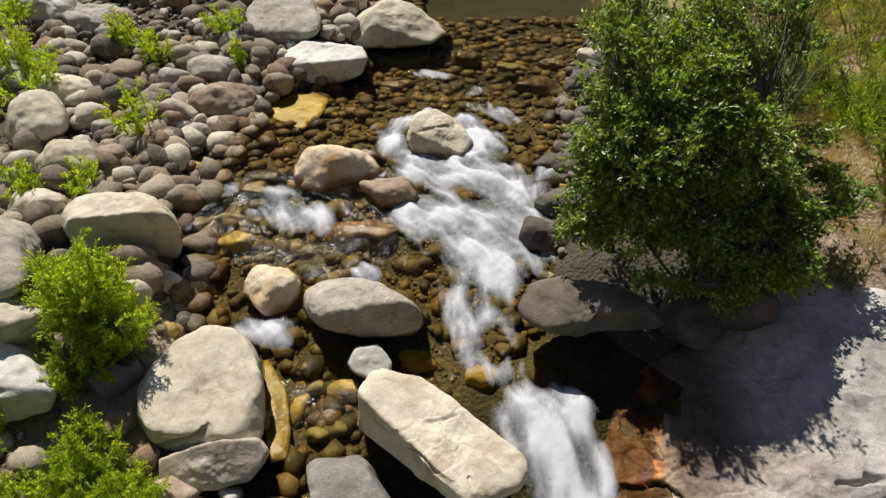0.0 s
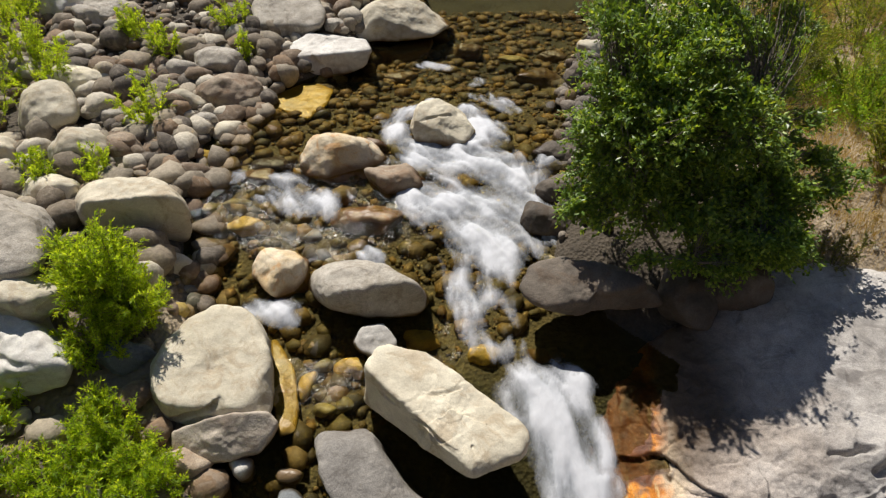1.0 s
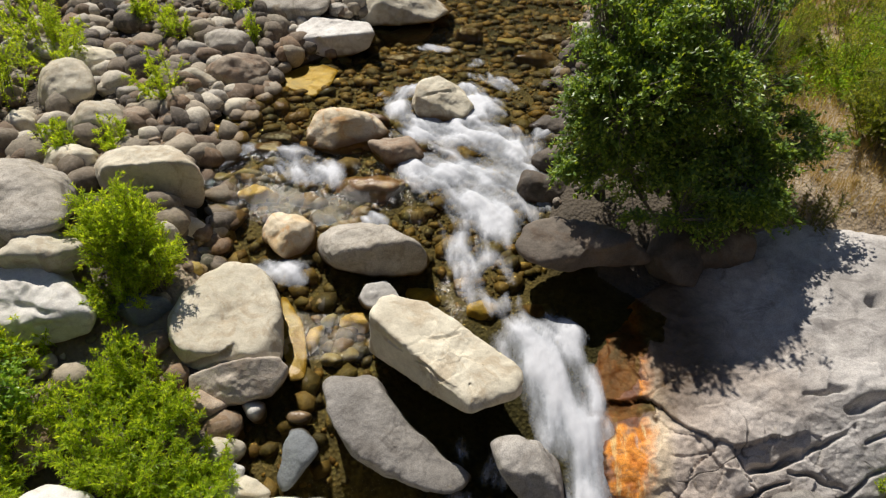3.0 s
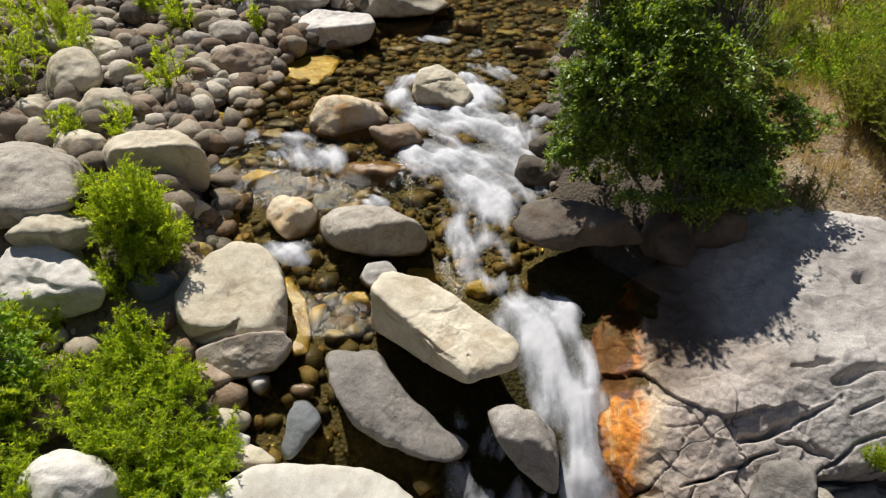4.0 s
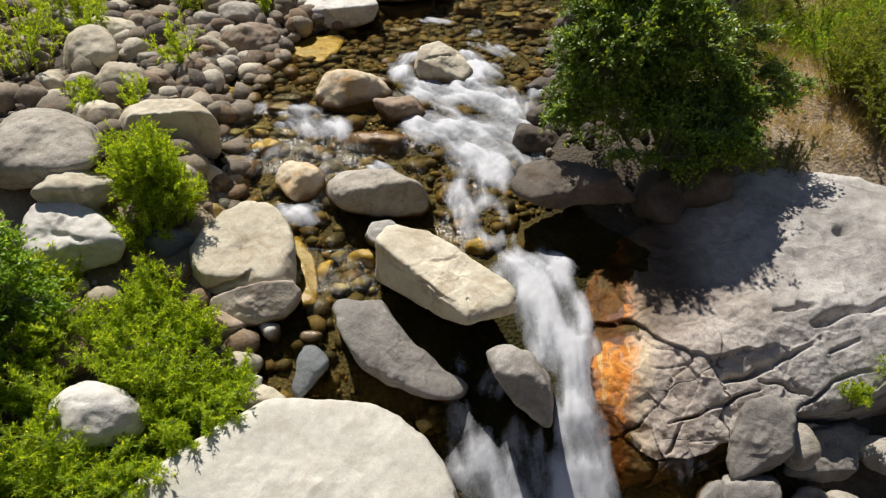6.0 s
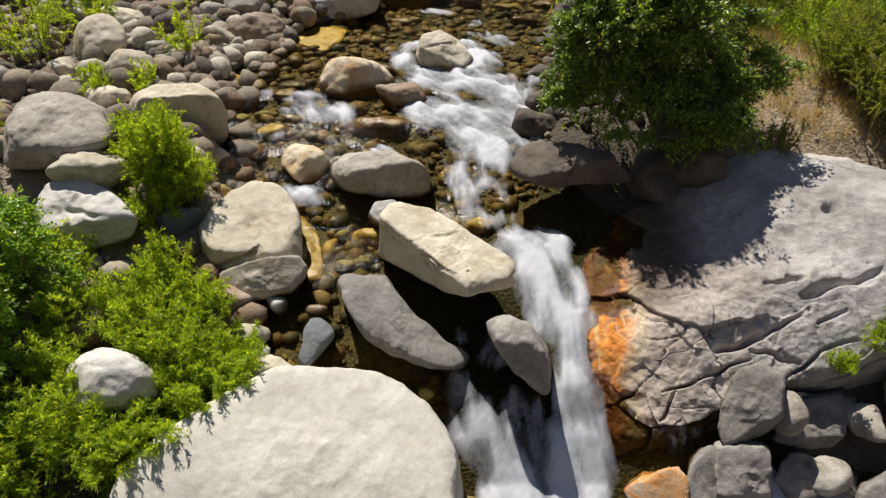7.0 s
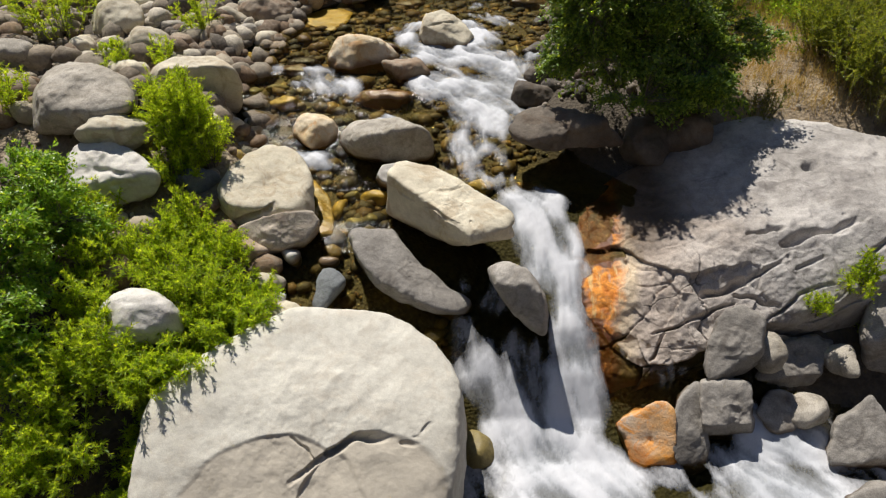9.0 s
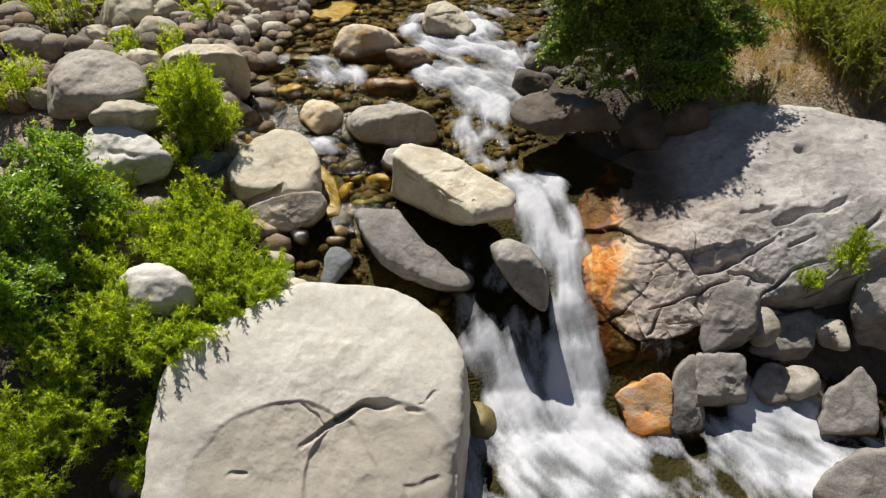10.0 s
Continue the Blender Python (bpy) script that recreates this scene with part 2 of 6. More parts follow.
def creek_right(y):
    return np.interp(y, [-6, 0.6, 1.3, 2.0, 2.8, 4, 5, 6, 7, 9, 11, 13.5, 17, 22], [7.5, 7.2, 6.9, 4.0, 3.6, 3.4, 3.0, 1.9, 1.5, 2.0, 2.4, 2.8, 4.4, 5.0])


def ground_level(x, y):
    w = water_level(x, y)
    bed = w - 0.24 - 0.3 * smooth(11.5, 14, y) + 0.07 * fbm(x * 1.1, y * 1.1, 0 * x, 3, 5)
    left = np.interp(y, [-6, -1, 0.5, 2, 3.2, 4, 5, 6, 8, 10, 14, 20, 60, 400], [-2.5, -1.9, -1.5, -1.0, -0.8, -0.6, -0.35, 0.05, 0.3, 0.42, 0.75, 1.4, 7, 60])
    right = np.interp(y, [-6, 1, 3, 5, 6.5, 7.2, 8, 10, 14, 20, 60, 400], [-2.6, -2.6, -2.2, -1.0, -0.35, 0.0, 0.22, 0.5, 1.1, 2.0, 9, 70])
    lx, rx = creek_left(y) - x, x - creek_right(y)
    left = left + 0.05 * np.clip(lx, 0, 300) + 0.06 * fbm(x * 0.8, y * 0.8, 0 * x, 4, 9)
    right = right + 0.10 * np.clip(rx, 0, 300) + 0.06 * fbm(x * 0.8, y * 0.8, 0 * x, 4, 13)
    z = bed + (np.maximum(left, bed) - bed) * smooth(-0.15, 0.7, lx)
    z = z + (np.maximum(right, bed) - z) * smooth(-0.15, 0.7, rx)
    # Slopes added out of view, downstream and on both sides, to screen sky light.
    unseen_slopes = np.maximum(1.0 * np.clip(-9.5 - y, 0, 45), np.maximum(0.75 * np.clip(x - 17, 0, 60), 0.75 * np.clip(-17 - x, 0, 60)))
    return z + unseen_slopes * (1 + 0.15 * vnoise(x * 0.12, y * 0.12, 0 * x, 19))


# ---- builders ----
def mesh_of(name, verts, faces, material, smooth_faces=True, attrs=()):
    """A mesh from arrays: verts (n, 3), faces (m, 3 or 4)."""
    me = bpy.data.meshes.new(name)
    verts, faces = np.asarray(verts, np.float32), np.asarray(faces, np.int32)
    k = faces.shape[1]
    me.vertices.add(len(verts))
    me.vertices.foreach_set("co", verts.ravel())
    me.loops.add(faces.size)
    me.loops.foreach_set("vertex_index", faces.ravel())
    me.polygons.add(len(faces))
    me.polygons.foreach_set("loop_start", np.arange(0, faces.size, k, dtype=np.int32))
    me.polygons.foreach_set("use_smooth", np.full(len(faces), smooth_faces))
    me.update(calc_edges=True)
    for key, values in attrs:
        me.attributes.new(key, "FLOAT", "POINT").data.foreach_set("value", np.asarray(values, np.float32))
    me.materials.append(material)
    return me


BALLS = {}


def ball(level):
    if level not in BALLS:
        bm = bmesh.new()
        bmesh.ops.create_icosphere(bm, subdivisions=level, radius=1)
        BALLS[level] = (np.array([v.co[:] for v in bm.verts]), np.array([[v.index for v in f.verts] for f in bm.faces]))
        bm.free()
    v, f = BALLS[level]
    return v.copy(), f


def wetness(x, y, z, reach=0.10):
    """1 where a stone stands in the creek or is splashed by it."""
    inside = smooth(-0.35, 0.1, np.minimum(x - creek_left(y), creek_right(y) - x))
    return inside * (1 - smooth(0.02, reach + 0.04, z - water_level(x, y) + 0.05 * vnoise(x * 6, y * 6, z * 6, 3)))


def hull(u, planes, power):
    """Radius along unit vectors u of a rounded solid bounded by planes (nx, ny, nz, distance)."""
    n = np.array([p[:3] for p in planes], float)
    n /= np.linalg.norm(n, axis=1)[:, None]
    d = np.maximum(np.array([p[3] for p in planes], float), 0.08)
    k = np.clip(u @ n.T, 0, None) / d
    top = k.max(1)
    return ((k / top[:, None]) ** power).sum(1) ** (-1 / power) / top


def rough_up(v, u, lump, grain, seed, freq=1.0):
    s = seed * 7.31
    a = fbm(v[:, 0] * freq + s, v[:, 1] * freq, v[:, 2] * freq, 3, seed)
    b = fbm(v[:, 0] * 5 + s, v[:, 1] * 5, v[:, 2] * 5, 3, seed + 50, 0.6)
    f = freq * 2.3
    ridge = 0.5 - np.abs(fbm(v[:, 0] * f, v[:, 1] * f + s, v[:, 2] * f, 3, seed + 70))
    return v + u * (lump * (a + 0.45 * ridge) + grain * b)[:, None]


def chosen_planes(seed, count=22):
    r = random.Random(seed)
    out = [(0, 0, 1, 0.98), (0, 0, -1, 1)]
    for _ in range(count):
        out.append((r.gauss(0, 1), r.gauss(0, 1), r.gauss(0, 1), r.uniform(0.84, 1.06)))
    return out


LABELS = {
    "pale": ("pale cream granite boulder worn round by the creek", PALE),
    "white": ("whitish weathered granite boulder on the bank", WHITE),
    "grey": ("grey speckled granite boulder with worn edges", GREY),
    "blue": ("smooth dark slate-grey stone beside the water", BLUE),
    "brown": ("brown weathered stone lying at the water's edge", BROWN),
    "dark": ("dark wet stone splashed by the rapids", DARK),
    "rust": ("cream granite rock with rust-orange stains in the creek", RUST),
    "gold": ("golden algae-covered stone under shallow clear water", GOLD),
    "olive": ("olive algae-covered stone under shallow clear water", OLIVE),
}


FOOTPRINTS = []


def boulder(x, y, z, a, b, c, look_of="pale", turn=0.0, lean=0.0, nod=0.0, seed=1, power=9.0, label="", name="", level=0):
    """A worn boulder: half sizes a, b, c, turned about z, leaned about y and nodded about x (degrees)."""
    size = max(a, b, c)
    level = level or (6 if size > 0.8 else 5 if size > 0.4 else 4 if size > 0.2 else 3)
    u, f = ball(level)
    v = u * hull(u, chosen_planes(seed), power)[:, None] * np.array((a, b, c))
    turnm = np.array(Euler((radians(nod), radians(lean), radians(turn))).to_matrix())
    v, w = v @ turnm.T, u @ turnm.T
    v = rough_up(v, w, 0.09 * size, 0.014 * min(1, size * 2), seed, 1.1 / size)
    q = v * (1.3 / size)
    seam = vnoise(q[:, 0] + seed, q[:, 1], q[:, 2], seed + 9) + 0.25 * vnoise(q[:, 0] * 4, q[:, 1] * 4, q[:, 2] * 4, seed)
    v = v - w * (0.035 * size * np.exp(-(seam / 0.05) ** 2) * smooth(-0.2, 0.5, vnoise(q[:, 0], q[:, 1] + 9, q[:, 2], seed)))[:, None]
    if size > 0.3:
        FOOTPRINTS.append((x, y, a * 0.8, b * 0.8))
    words, material = LABELS[look_of]
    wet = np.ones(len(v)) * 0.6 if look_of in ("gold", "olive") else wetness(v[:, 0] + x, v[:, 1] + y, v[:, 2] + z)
    kind = name or ("boulder" if size > 0.3 else "stone")
    if not label and size <= 0.3:
        words = words.replace("boulder", "stone")
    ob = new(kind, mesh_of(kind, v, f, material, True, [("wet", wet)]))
    ob.location = (x, y, z)
    return tagged(ob, label or words, kind, "stones of the creek" if size <= 0.3 else "boulders of the creek")


# ---- ground, creek bed and water ----
def axis(spans):
    """Grid lines: (from, to, step) after one another."""
    out = []
    for a, b, s in spans:
        out.extend(np.arange(a, b, s))
    return np.array(out)


def sheet(xs, ys):
    gx, gy = np.meshgrid(xs, ys)
    n, m = len(xs), len(ys)
    i = (np.arange(m - 1)[:, None] * n + np.arange(n - 1)[None, :]).ravel()
    return gx.ravel(), gy.ravel(), np.stack([i, i + 1, i + n + 1, i + n], 1)


gx, gy, gf = sheet(axis([(-400, -60, 40), (-60, -14, 2.5), (-14, 14, 0.14), (14, 60, 2.5), (60, 401, 40)]), axis([(-400, -60, 40), (-60, -8, 2.5), (-8, 24, 0.14), (24, 60, 2.5), (60, 401, 40)]))
gz = ground_level(gx, gy)
in_creek = smooth(-0.3, 0.3, np.minimum(gx - creek_left(gy), creek_right(gy) - gx)) * (1 - smooth(-0.02, 0.12, gz - water_level(gx, gy)))
# The dark bed mask marks the upper pool and the shadowed water downstream.
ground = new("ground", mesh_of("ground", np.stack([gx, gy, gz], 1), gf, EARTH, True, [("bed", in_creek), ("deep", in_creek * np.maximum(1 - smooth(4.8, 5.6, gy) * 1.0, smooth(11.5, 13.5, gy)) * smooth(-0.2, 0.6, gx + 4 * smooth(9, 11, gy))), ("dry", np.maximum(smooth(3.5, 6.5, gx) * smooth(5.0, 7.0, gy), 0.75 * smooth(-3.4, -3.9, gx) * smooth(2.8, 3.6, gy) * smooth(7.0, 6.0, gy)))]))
tagged(ground, "gravelly brown earth of the creek banks and bed", "ground", kind="structure")

FOAM = []


def churn(x0, y0, x1, y1, width, amount):
    """A stretch of white water from one place to another."""
    FOAM.append((x0, y0, x1, y1, width, amount))


def foam_at(x, y):
    out = np.zeros_like(x)
    for x0, y0, x1, y1, w, k in FOAM:
        dx, dy = x1 - x0, y1 - y0
        s = np.clip(((x - x0) * dx + (y - y0) * dy) / (dx * dx + dy * dy + 1e-9), 0, 1)
        d = np.hypot(x - x0 - s * dx, y - y0 - s * dy) / w
        out = np.maximum(out, k * np.exp(-d ** 3))
    return out


churn(-1.13, 10.80, -0.22, 11.47, 0.30, 0.75)
churn(0.88, 11.85, 1.44, 11.26, 0.32, 0.70)
churn(0.61, 11.25, 0.90, 10.12, 0.47, 0.90)
churn(-0.88, 10.51, -0.62, 9.59, 0.34, 0.85)
churn(-0.51, 9.59, 0.77, 9.57, 0.53, 1.00)
churn(0.77, 9.57, 1.26, 8.98, 0.64, 1.05)
churn(-0.18, 8.41, 1.40, 8.17, 0.60, 1.05)
churn(0.50, 7.69, 0.96, 7.36, 0.67, 1.00)
churn(0.47, 6.61, 0.46, 6.40, 0.49, 0.75)
churn(0.71, 5.99, 0.78, 5.69, 0.51, 0.50)
churn(-3.00, 8.67, -2.24, 8.25, 0.40, 0.85)
churn(-4.65, 8.80, -3.87, 8.95, 0.24, 0.60)
churn(-1.26, 7.17, -1.07, 7.06, 0.18, 0.85)
churn(-2.91, 6.19, -2.36, 6.01, 0.24, 0.95)
churn(1.79, 8.17, 1.93, 7.70, 0.29, 0.80)
churn(1.59, 9.27, 2.17, 9.67, 0.19, 0.70)
churn(-0.45, 13.46, 0.02, 13.32, 0.24, 0.45)
churn(0.79, 12.63, 0.78, 12.49, 0.20, 0.42)
churn(1.91, 4.61, 2.09, 3.92, 0.26, 0.85)
churn(1.33, 4.97, 2.00, 4.83, 0.27, 0.90)
churn(1.36, 4.71, 1.71, 3.57, 0.52, 1.15)
churn(1.99, 3.46, 1.95, 2.49, 0.37, 1.15)
churn(2.04, 2.49, 2.17, 1.63, 0.39, 1.10)
churn(1.69, 1.92, 1.66, 1.56, 0.33, 1.10)
churn(1.15, 1.35, 1.38, 0.66, 0.55, 1.10)
churn(1.72, 0.95, 2.32, 0.57, 0.66, 1.05)
churn(1.33, 0.29, 2.22, 0.03, 0.70, 1.00)
churn(4.67, 1.20, 5.44, 1.11, 0.44, 1.20)
churn(4.55, 0.56, 5.24, 0.28, 0.58, 1.20)
churn(3.94, 0.56, 4.04, 0.37, 0.25, 0.70)
churn(0.44, 1.49, 0.65, 0.57, 0.31, 0.55)
churn(0.50, 2.00, 0.85, 1.40, 0.42, 0.85)
churn(1.05, 1.95, 1.36, 1.75, 0.28, 0.75)


def flow_at(x, y):
    """Unit direction in which the water runs, with slow eddies."""
    vx, vy = 0.25 * vnoise(x * 0.9, y * 0.9, 0 * x, 61), -0.5 + 0 * x
    for x0, y0, x1, y1, w, k in FOAM:
        dx, dy = x1 - x0, y1 - y0
        long = math.hypot(dx, dy) + 1e-6
        s = np.clip(((x - x0) * dx + (y - y0) * dy) / (long * long), 0, 1)
        near = np.exp(-(np.hypot(x - x0 - s * dx, y - y0 - s * dy) / (w + 0.15)) ** 2)
        down = -1 if dy > 0.25 else 1
        vx, vy = vx + near * down * dx / long * 0.8, vy + near * down * dy / long * 0.8
    e = 0.05
    curl = lambda a, b: fbm(a * 2.3, b * 2.3, 0 * a, 2, 63)
    vx = vx + 0.07 * (curl(x, y + e) - curl(x, y - e)) / (2 * e)
    vy = vy - 0.07 * (curl(x + e, y) - curl(x - e, y)) / (2 * e)
    n = np.hypot(vx, vy) + 1e-6
    return vx / n, vy / n


def drawn_out(field, vx, vy, step, reach):
    """A field smeared along the flow, both ways, and spread again to 0..1."""
    m, n = field.shape
    gy, gx = np.mgrid[0:m, 0:n].astype(float)
    total, count = field.copy(), 1
    for way in (1, -1):
        px, py = gx.copy(), gy.copy()
        for _ in range(reach):
            i, j = np.clip(py.round().astype(int), 0, m - 1), np.clip(px.round().astype(int), 0, n - 1)
            px, py = px + way * vx[i, j] * step, py + way * vy[i, j] * step
            i, j = np.clip(py.round().astype(int), 0, m - 1), np.clip(px.round().astype(int), 0, n - 1)
            total, count = total + field[i, j], count + 1
    total = total / count
    return 0.5 + 0.5 * np.tanh((total - total.mean()) / (1.5 * total.std()))


def build_water():
    xs, ys = np.arange(-5.2, 7.6, 0.038), np.arange(-9.5, 18.5, 0.038)
    x, y, f = sheet(xs, ys)
    shape = (len(ys), len(xs))
    w, g = water_level(x, y), ground_level(x, y)
    # The 0.30 term is added pale foam that lifts the black shade below the slab.
    foam = np.maximum(foam_at(x, y), 0.06 * smooth(3.0, 5.8, y) * smooth(12, 9, y) + 0.34 * (1 - smooth(1.0, 1.9, y)) + 0.30 * smooth(1.7, 2.2, y) * smooth(3.6, 3.2, y) * smooth(-0.2, 0.3, x))
    vx, vy = flow_at(x, y)
    vx, vy = vx.reshape(shape), vy.reshape(shape)
    rng = np.random.default_rng(17)
    grain = rng.normal(0, 1, shape)
    grain = (grain + np.roll(grain, 1, 0) + np.roll(grain, 1, 1) + np.roll(grain, (1, 1), (0, 1))) / 4
    threads = drawn_out(grain, vx, vy, 1.0, 6).ravel()
    billow = drawn_out(fbm(x * 3.6, y * 3.0, 0 * x, 4, 77, 0.6).reshape(shape), vx, vy, 1.0, 4).ravel()
    streak = 0.22 * threads + 0.78 * billow
    calm = 0.45 + 0.55 * smooth(4.8, 5.6, y)
    z = w + 0.006 * fbm(x * 3, y * 2.2, 0 * x, 3, 31) + np.clip(foam, 0, 1) * calm * (0.13 * (billow - 0.35) + 0.03 * (threads - 0.5)) + 0.02 * foam
    keep = (w > g - 0.10) & (x > creek_left(y) - 0.7) & (x < creek_right(y) + 0.7)
    f = f[keep[f].all(1)]
    used = np.unique(f)
    back = np.zeros(len(x), int)
    back[used] = np.arange(len(used))
    me = mesh_of("water", np.stack([x, y, z], 1)[used], back[f], WATER, True, [("foam", foam[used]), ("streak", streak[used])])
    ob = new("water", me)
    ob.visible_shadow = False
    return tagged(ob, "clear shallow creek water breaking into white rapids", "water", kind="structure")


build_water()


# ---- the large rocks ----
def hewn(name, x, y, z, faces, material, label, power=14.0, level=6, lump=0.05, grain=0.015, seed=1, grooves=(), ledges=(), blocky=None, group="boulders of the creek", freq=0.8, hollow=None, toward=None):
    """A great rock about (x, y, z), bounded by faces (normal, and a place that the face passes through).
    grooves: cracks from place to place, with width and depth; ledges: rounds (centre, radius, step) where a shell has flaked away."""
    c = np.array((x, y, z), float)
    planes = []
    for nx, ny, nz, px, py, pz in faces:
        n = np.array((nx, ny, nz), float)
        n /= np.linalg.norm(n)
        planes.append((*n, float(n @ (np.array((px, py, pz)) - c))))
    u, f = ball(level)
    if toward:
        u = u + np.array(toward)
        u /= np.linalg.norm(u, axis=1)[:, None]
    v = rough_up(u * hull(u, planes, power)[:, None], u, lump, grain, seed, freq)
    if blocky:
        v = fracture(v, u, c, seed, *blocky)
    for x0, y0, z0, x1, y1, z1, width, depth in grooves:
        p, d = np.array((x0, y0, z0)) - c, np.array((x1 - x0, y1 - y0, z1 - z0))
        wob = 0.05 * np.stack([vnoise(v[:, 0] * 4, v[:, 1] * 4, v[:, 2] * 4, k) for k in (1, 2, 3)], 1)
        s = np.clip(((v + wob - p) @ d) / (d @ d), 0, 1)
        off = v + wob - p - s[:, None] * d
        along = (off * u).sum(1)
        gap = np.linalg.norm(off - along[:, None] * u, axis=1) + 9 * (np.abs(along) > 0.6)
        v = v - u * (depth * np.exp(-(gap / width) ** 4) * (0.35 + 0.65 * np.sin(np.pi * (0.08 + 0.84 * s))))[:, None]
    if hollow:
        r = np.hypot(v[:, 0] + x - hollow[0], v[:, 1] + y - hollow[1]) + 0.05 * fbm(v[:, 0] * 2, v[:, 1] * 2, v[:, 2] * 2, 3, seed)
        v[:, 2] -= hollow[3] * smooth(0, 0.28, hollow[2] - r)
    flake = np.zeros(len(v))
    for cx, cy, cz, radius, step in ledges:
        gap = np.linalg.norm(v + c - np.array((cx, cy, cz)), axis=1) + 0.06 * vnoise(v[:, 0] * 3, v[:, 1] * 3, v[:, 2] * 3, 8)
        inside = 1 - smooth(radius - 0.035, radius + 0.02, gap)
        v, flake = v - u * (step * inside)[:, None], np.maximum(flake, inside)
    half = 0.4 * (v.max(0) - v.min(0))
    FOOTPRINTS.append((x + v[:, 0].mean(), y + v[:, 1].mean(), half[0], half[1]))
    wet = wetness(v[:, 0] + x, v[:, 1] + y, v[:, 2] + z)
    # Besides the waterline, wet covers the shoulder below the alder, painting the tree's shade.
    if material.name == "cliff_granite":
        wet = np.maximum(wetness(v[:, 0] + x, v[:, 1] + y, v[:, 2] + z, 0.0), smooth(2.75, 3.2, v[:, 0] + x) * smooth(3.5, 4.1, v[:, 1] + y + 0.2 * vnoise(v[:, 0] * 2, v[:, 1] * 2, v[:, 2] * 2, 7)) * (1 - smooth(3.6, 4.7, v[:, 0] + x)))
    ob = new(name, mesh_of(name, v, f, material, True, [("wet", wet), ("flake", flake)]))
    ob.location = (x, y, z)
    return tagged(ob, label, "boulder", group)


def shards(q, size, seed):
    """Cells of a jittered lattice: distances to the nearest and next seed, the way from the nearest, and three random numbers of it."""
    q = q / size
    base = np.floor(q).astype(np.int64)
    n = len(q)
    first, second = np.full(n, 9e9), np.full(n, 9e9)
    away, luck = np.zeros((n, 3)), np.zeros((n, 3))
    for dx, dy, dz in itertools.product((-1, 0, 1), repeat=3):
        c = base + np.array((dx, dy, dz))
        h = (c[:, 0] * 73856093) ^ (c[:, 1] * 19349663) ^ (c[:, 2] * 83492791) ^ (seed * 2654435)
        r = np.stack([(((h + k * 7919) * (1103515 + 2 * k) + 12345) >> 7) % 100003 / 100003.0 for k in range(6)], 1)
        gap = q - c - 0.1 - 0.8 * r[:, :3]
        d = np.linalg.norm(gap, axis=1)
        nearer = d < first
        second = np.where(nearer, first, np.minimum(second, d))
        first = np.where(nearer, d, first)
        away, luck = np.where(nearer[:, None], gap, away), np.where(nearer[:, None], r[:, 3:], luck)
    return first * size, second * size, away * size, luck


def fracture(v, u, c, seed, size, gap, step, low, high):
    """Breaks the part of a rock that lies between two heights (full below low, none above high) into flat-faced blocks with open joints, and chips its faces."""
    tilt = np.array(Euler((0.5, 0.35, 0.6)).to_matrix())
    warp = np.stack([fbm(v[:, 0] * 1.7, v[:, 1] * 1.7, v[:, 2] * 1.7, 3, k) for k in (4, 5, 6)], 1)
    share = 1 - smooth(low, high, v[:, 2] + c[2] + 0.25 * vnoise(v[:, 0] * 0.9, v[:, 1] * 0.9, v[:, 2] * 0.9, 2))
    first, second, away, luck = shards((v @ tilt.T + 0.10 * warp) / np.array((1.25, 1.0, 0.75)), size, seed)
    lift = (luck[:, 0] - 0.75) * 1.2 * step + ((luck - 0.5) * away).sum(1) * 0.25
    out = share * (lift - 0.07 * np.exp(-((second - first) / gap) ** 2)) + (1 - share) * 0.35 * lift
    first, second, away, luck = shards((v @ tilt + 0.05 * warp) / np.array((1.0, 1.5, 0.8)), size * 0.4, seed + 5)
    chip = (luck[:, 0] - 0.5) * 0.035 + ((luck - 0.5) * away).sum(1) * 0.22
    out = out + (0.2 + 0.6 * share) * (chip - 0.02 * np.exp(-((second - first) / 0.012) ** 2) * (luck[:, 1] > 0.5))
    return v + u * out[:, None]


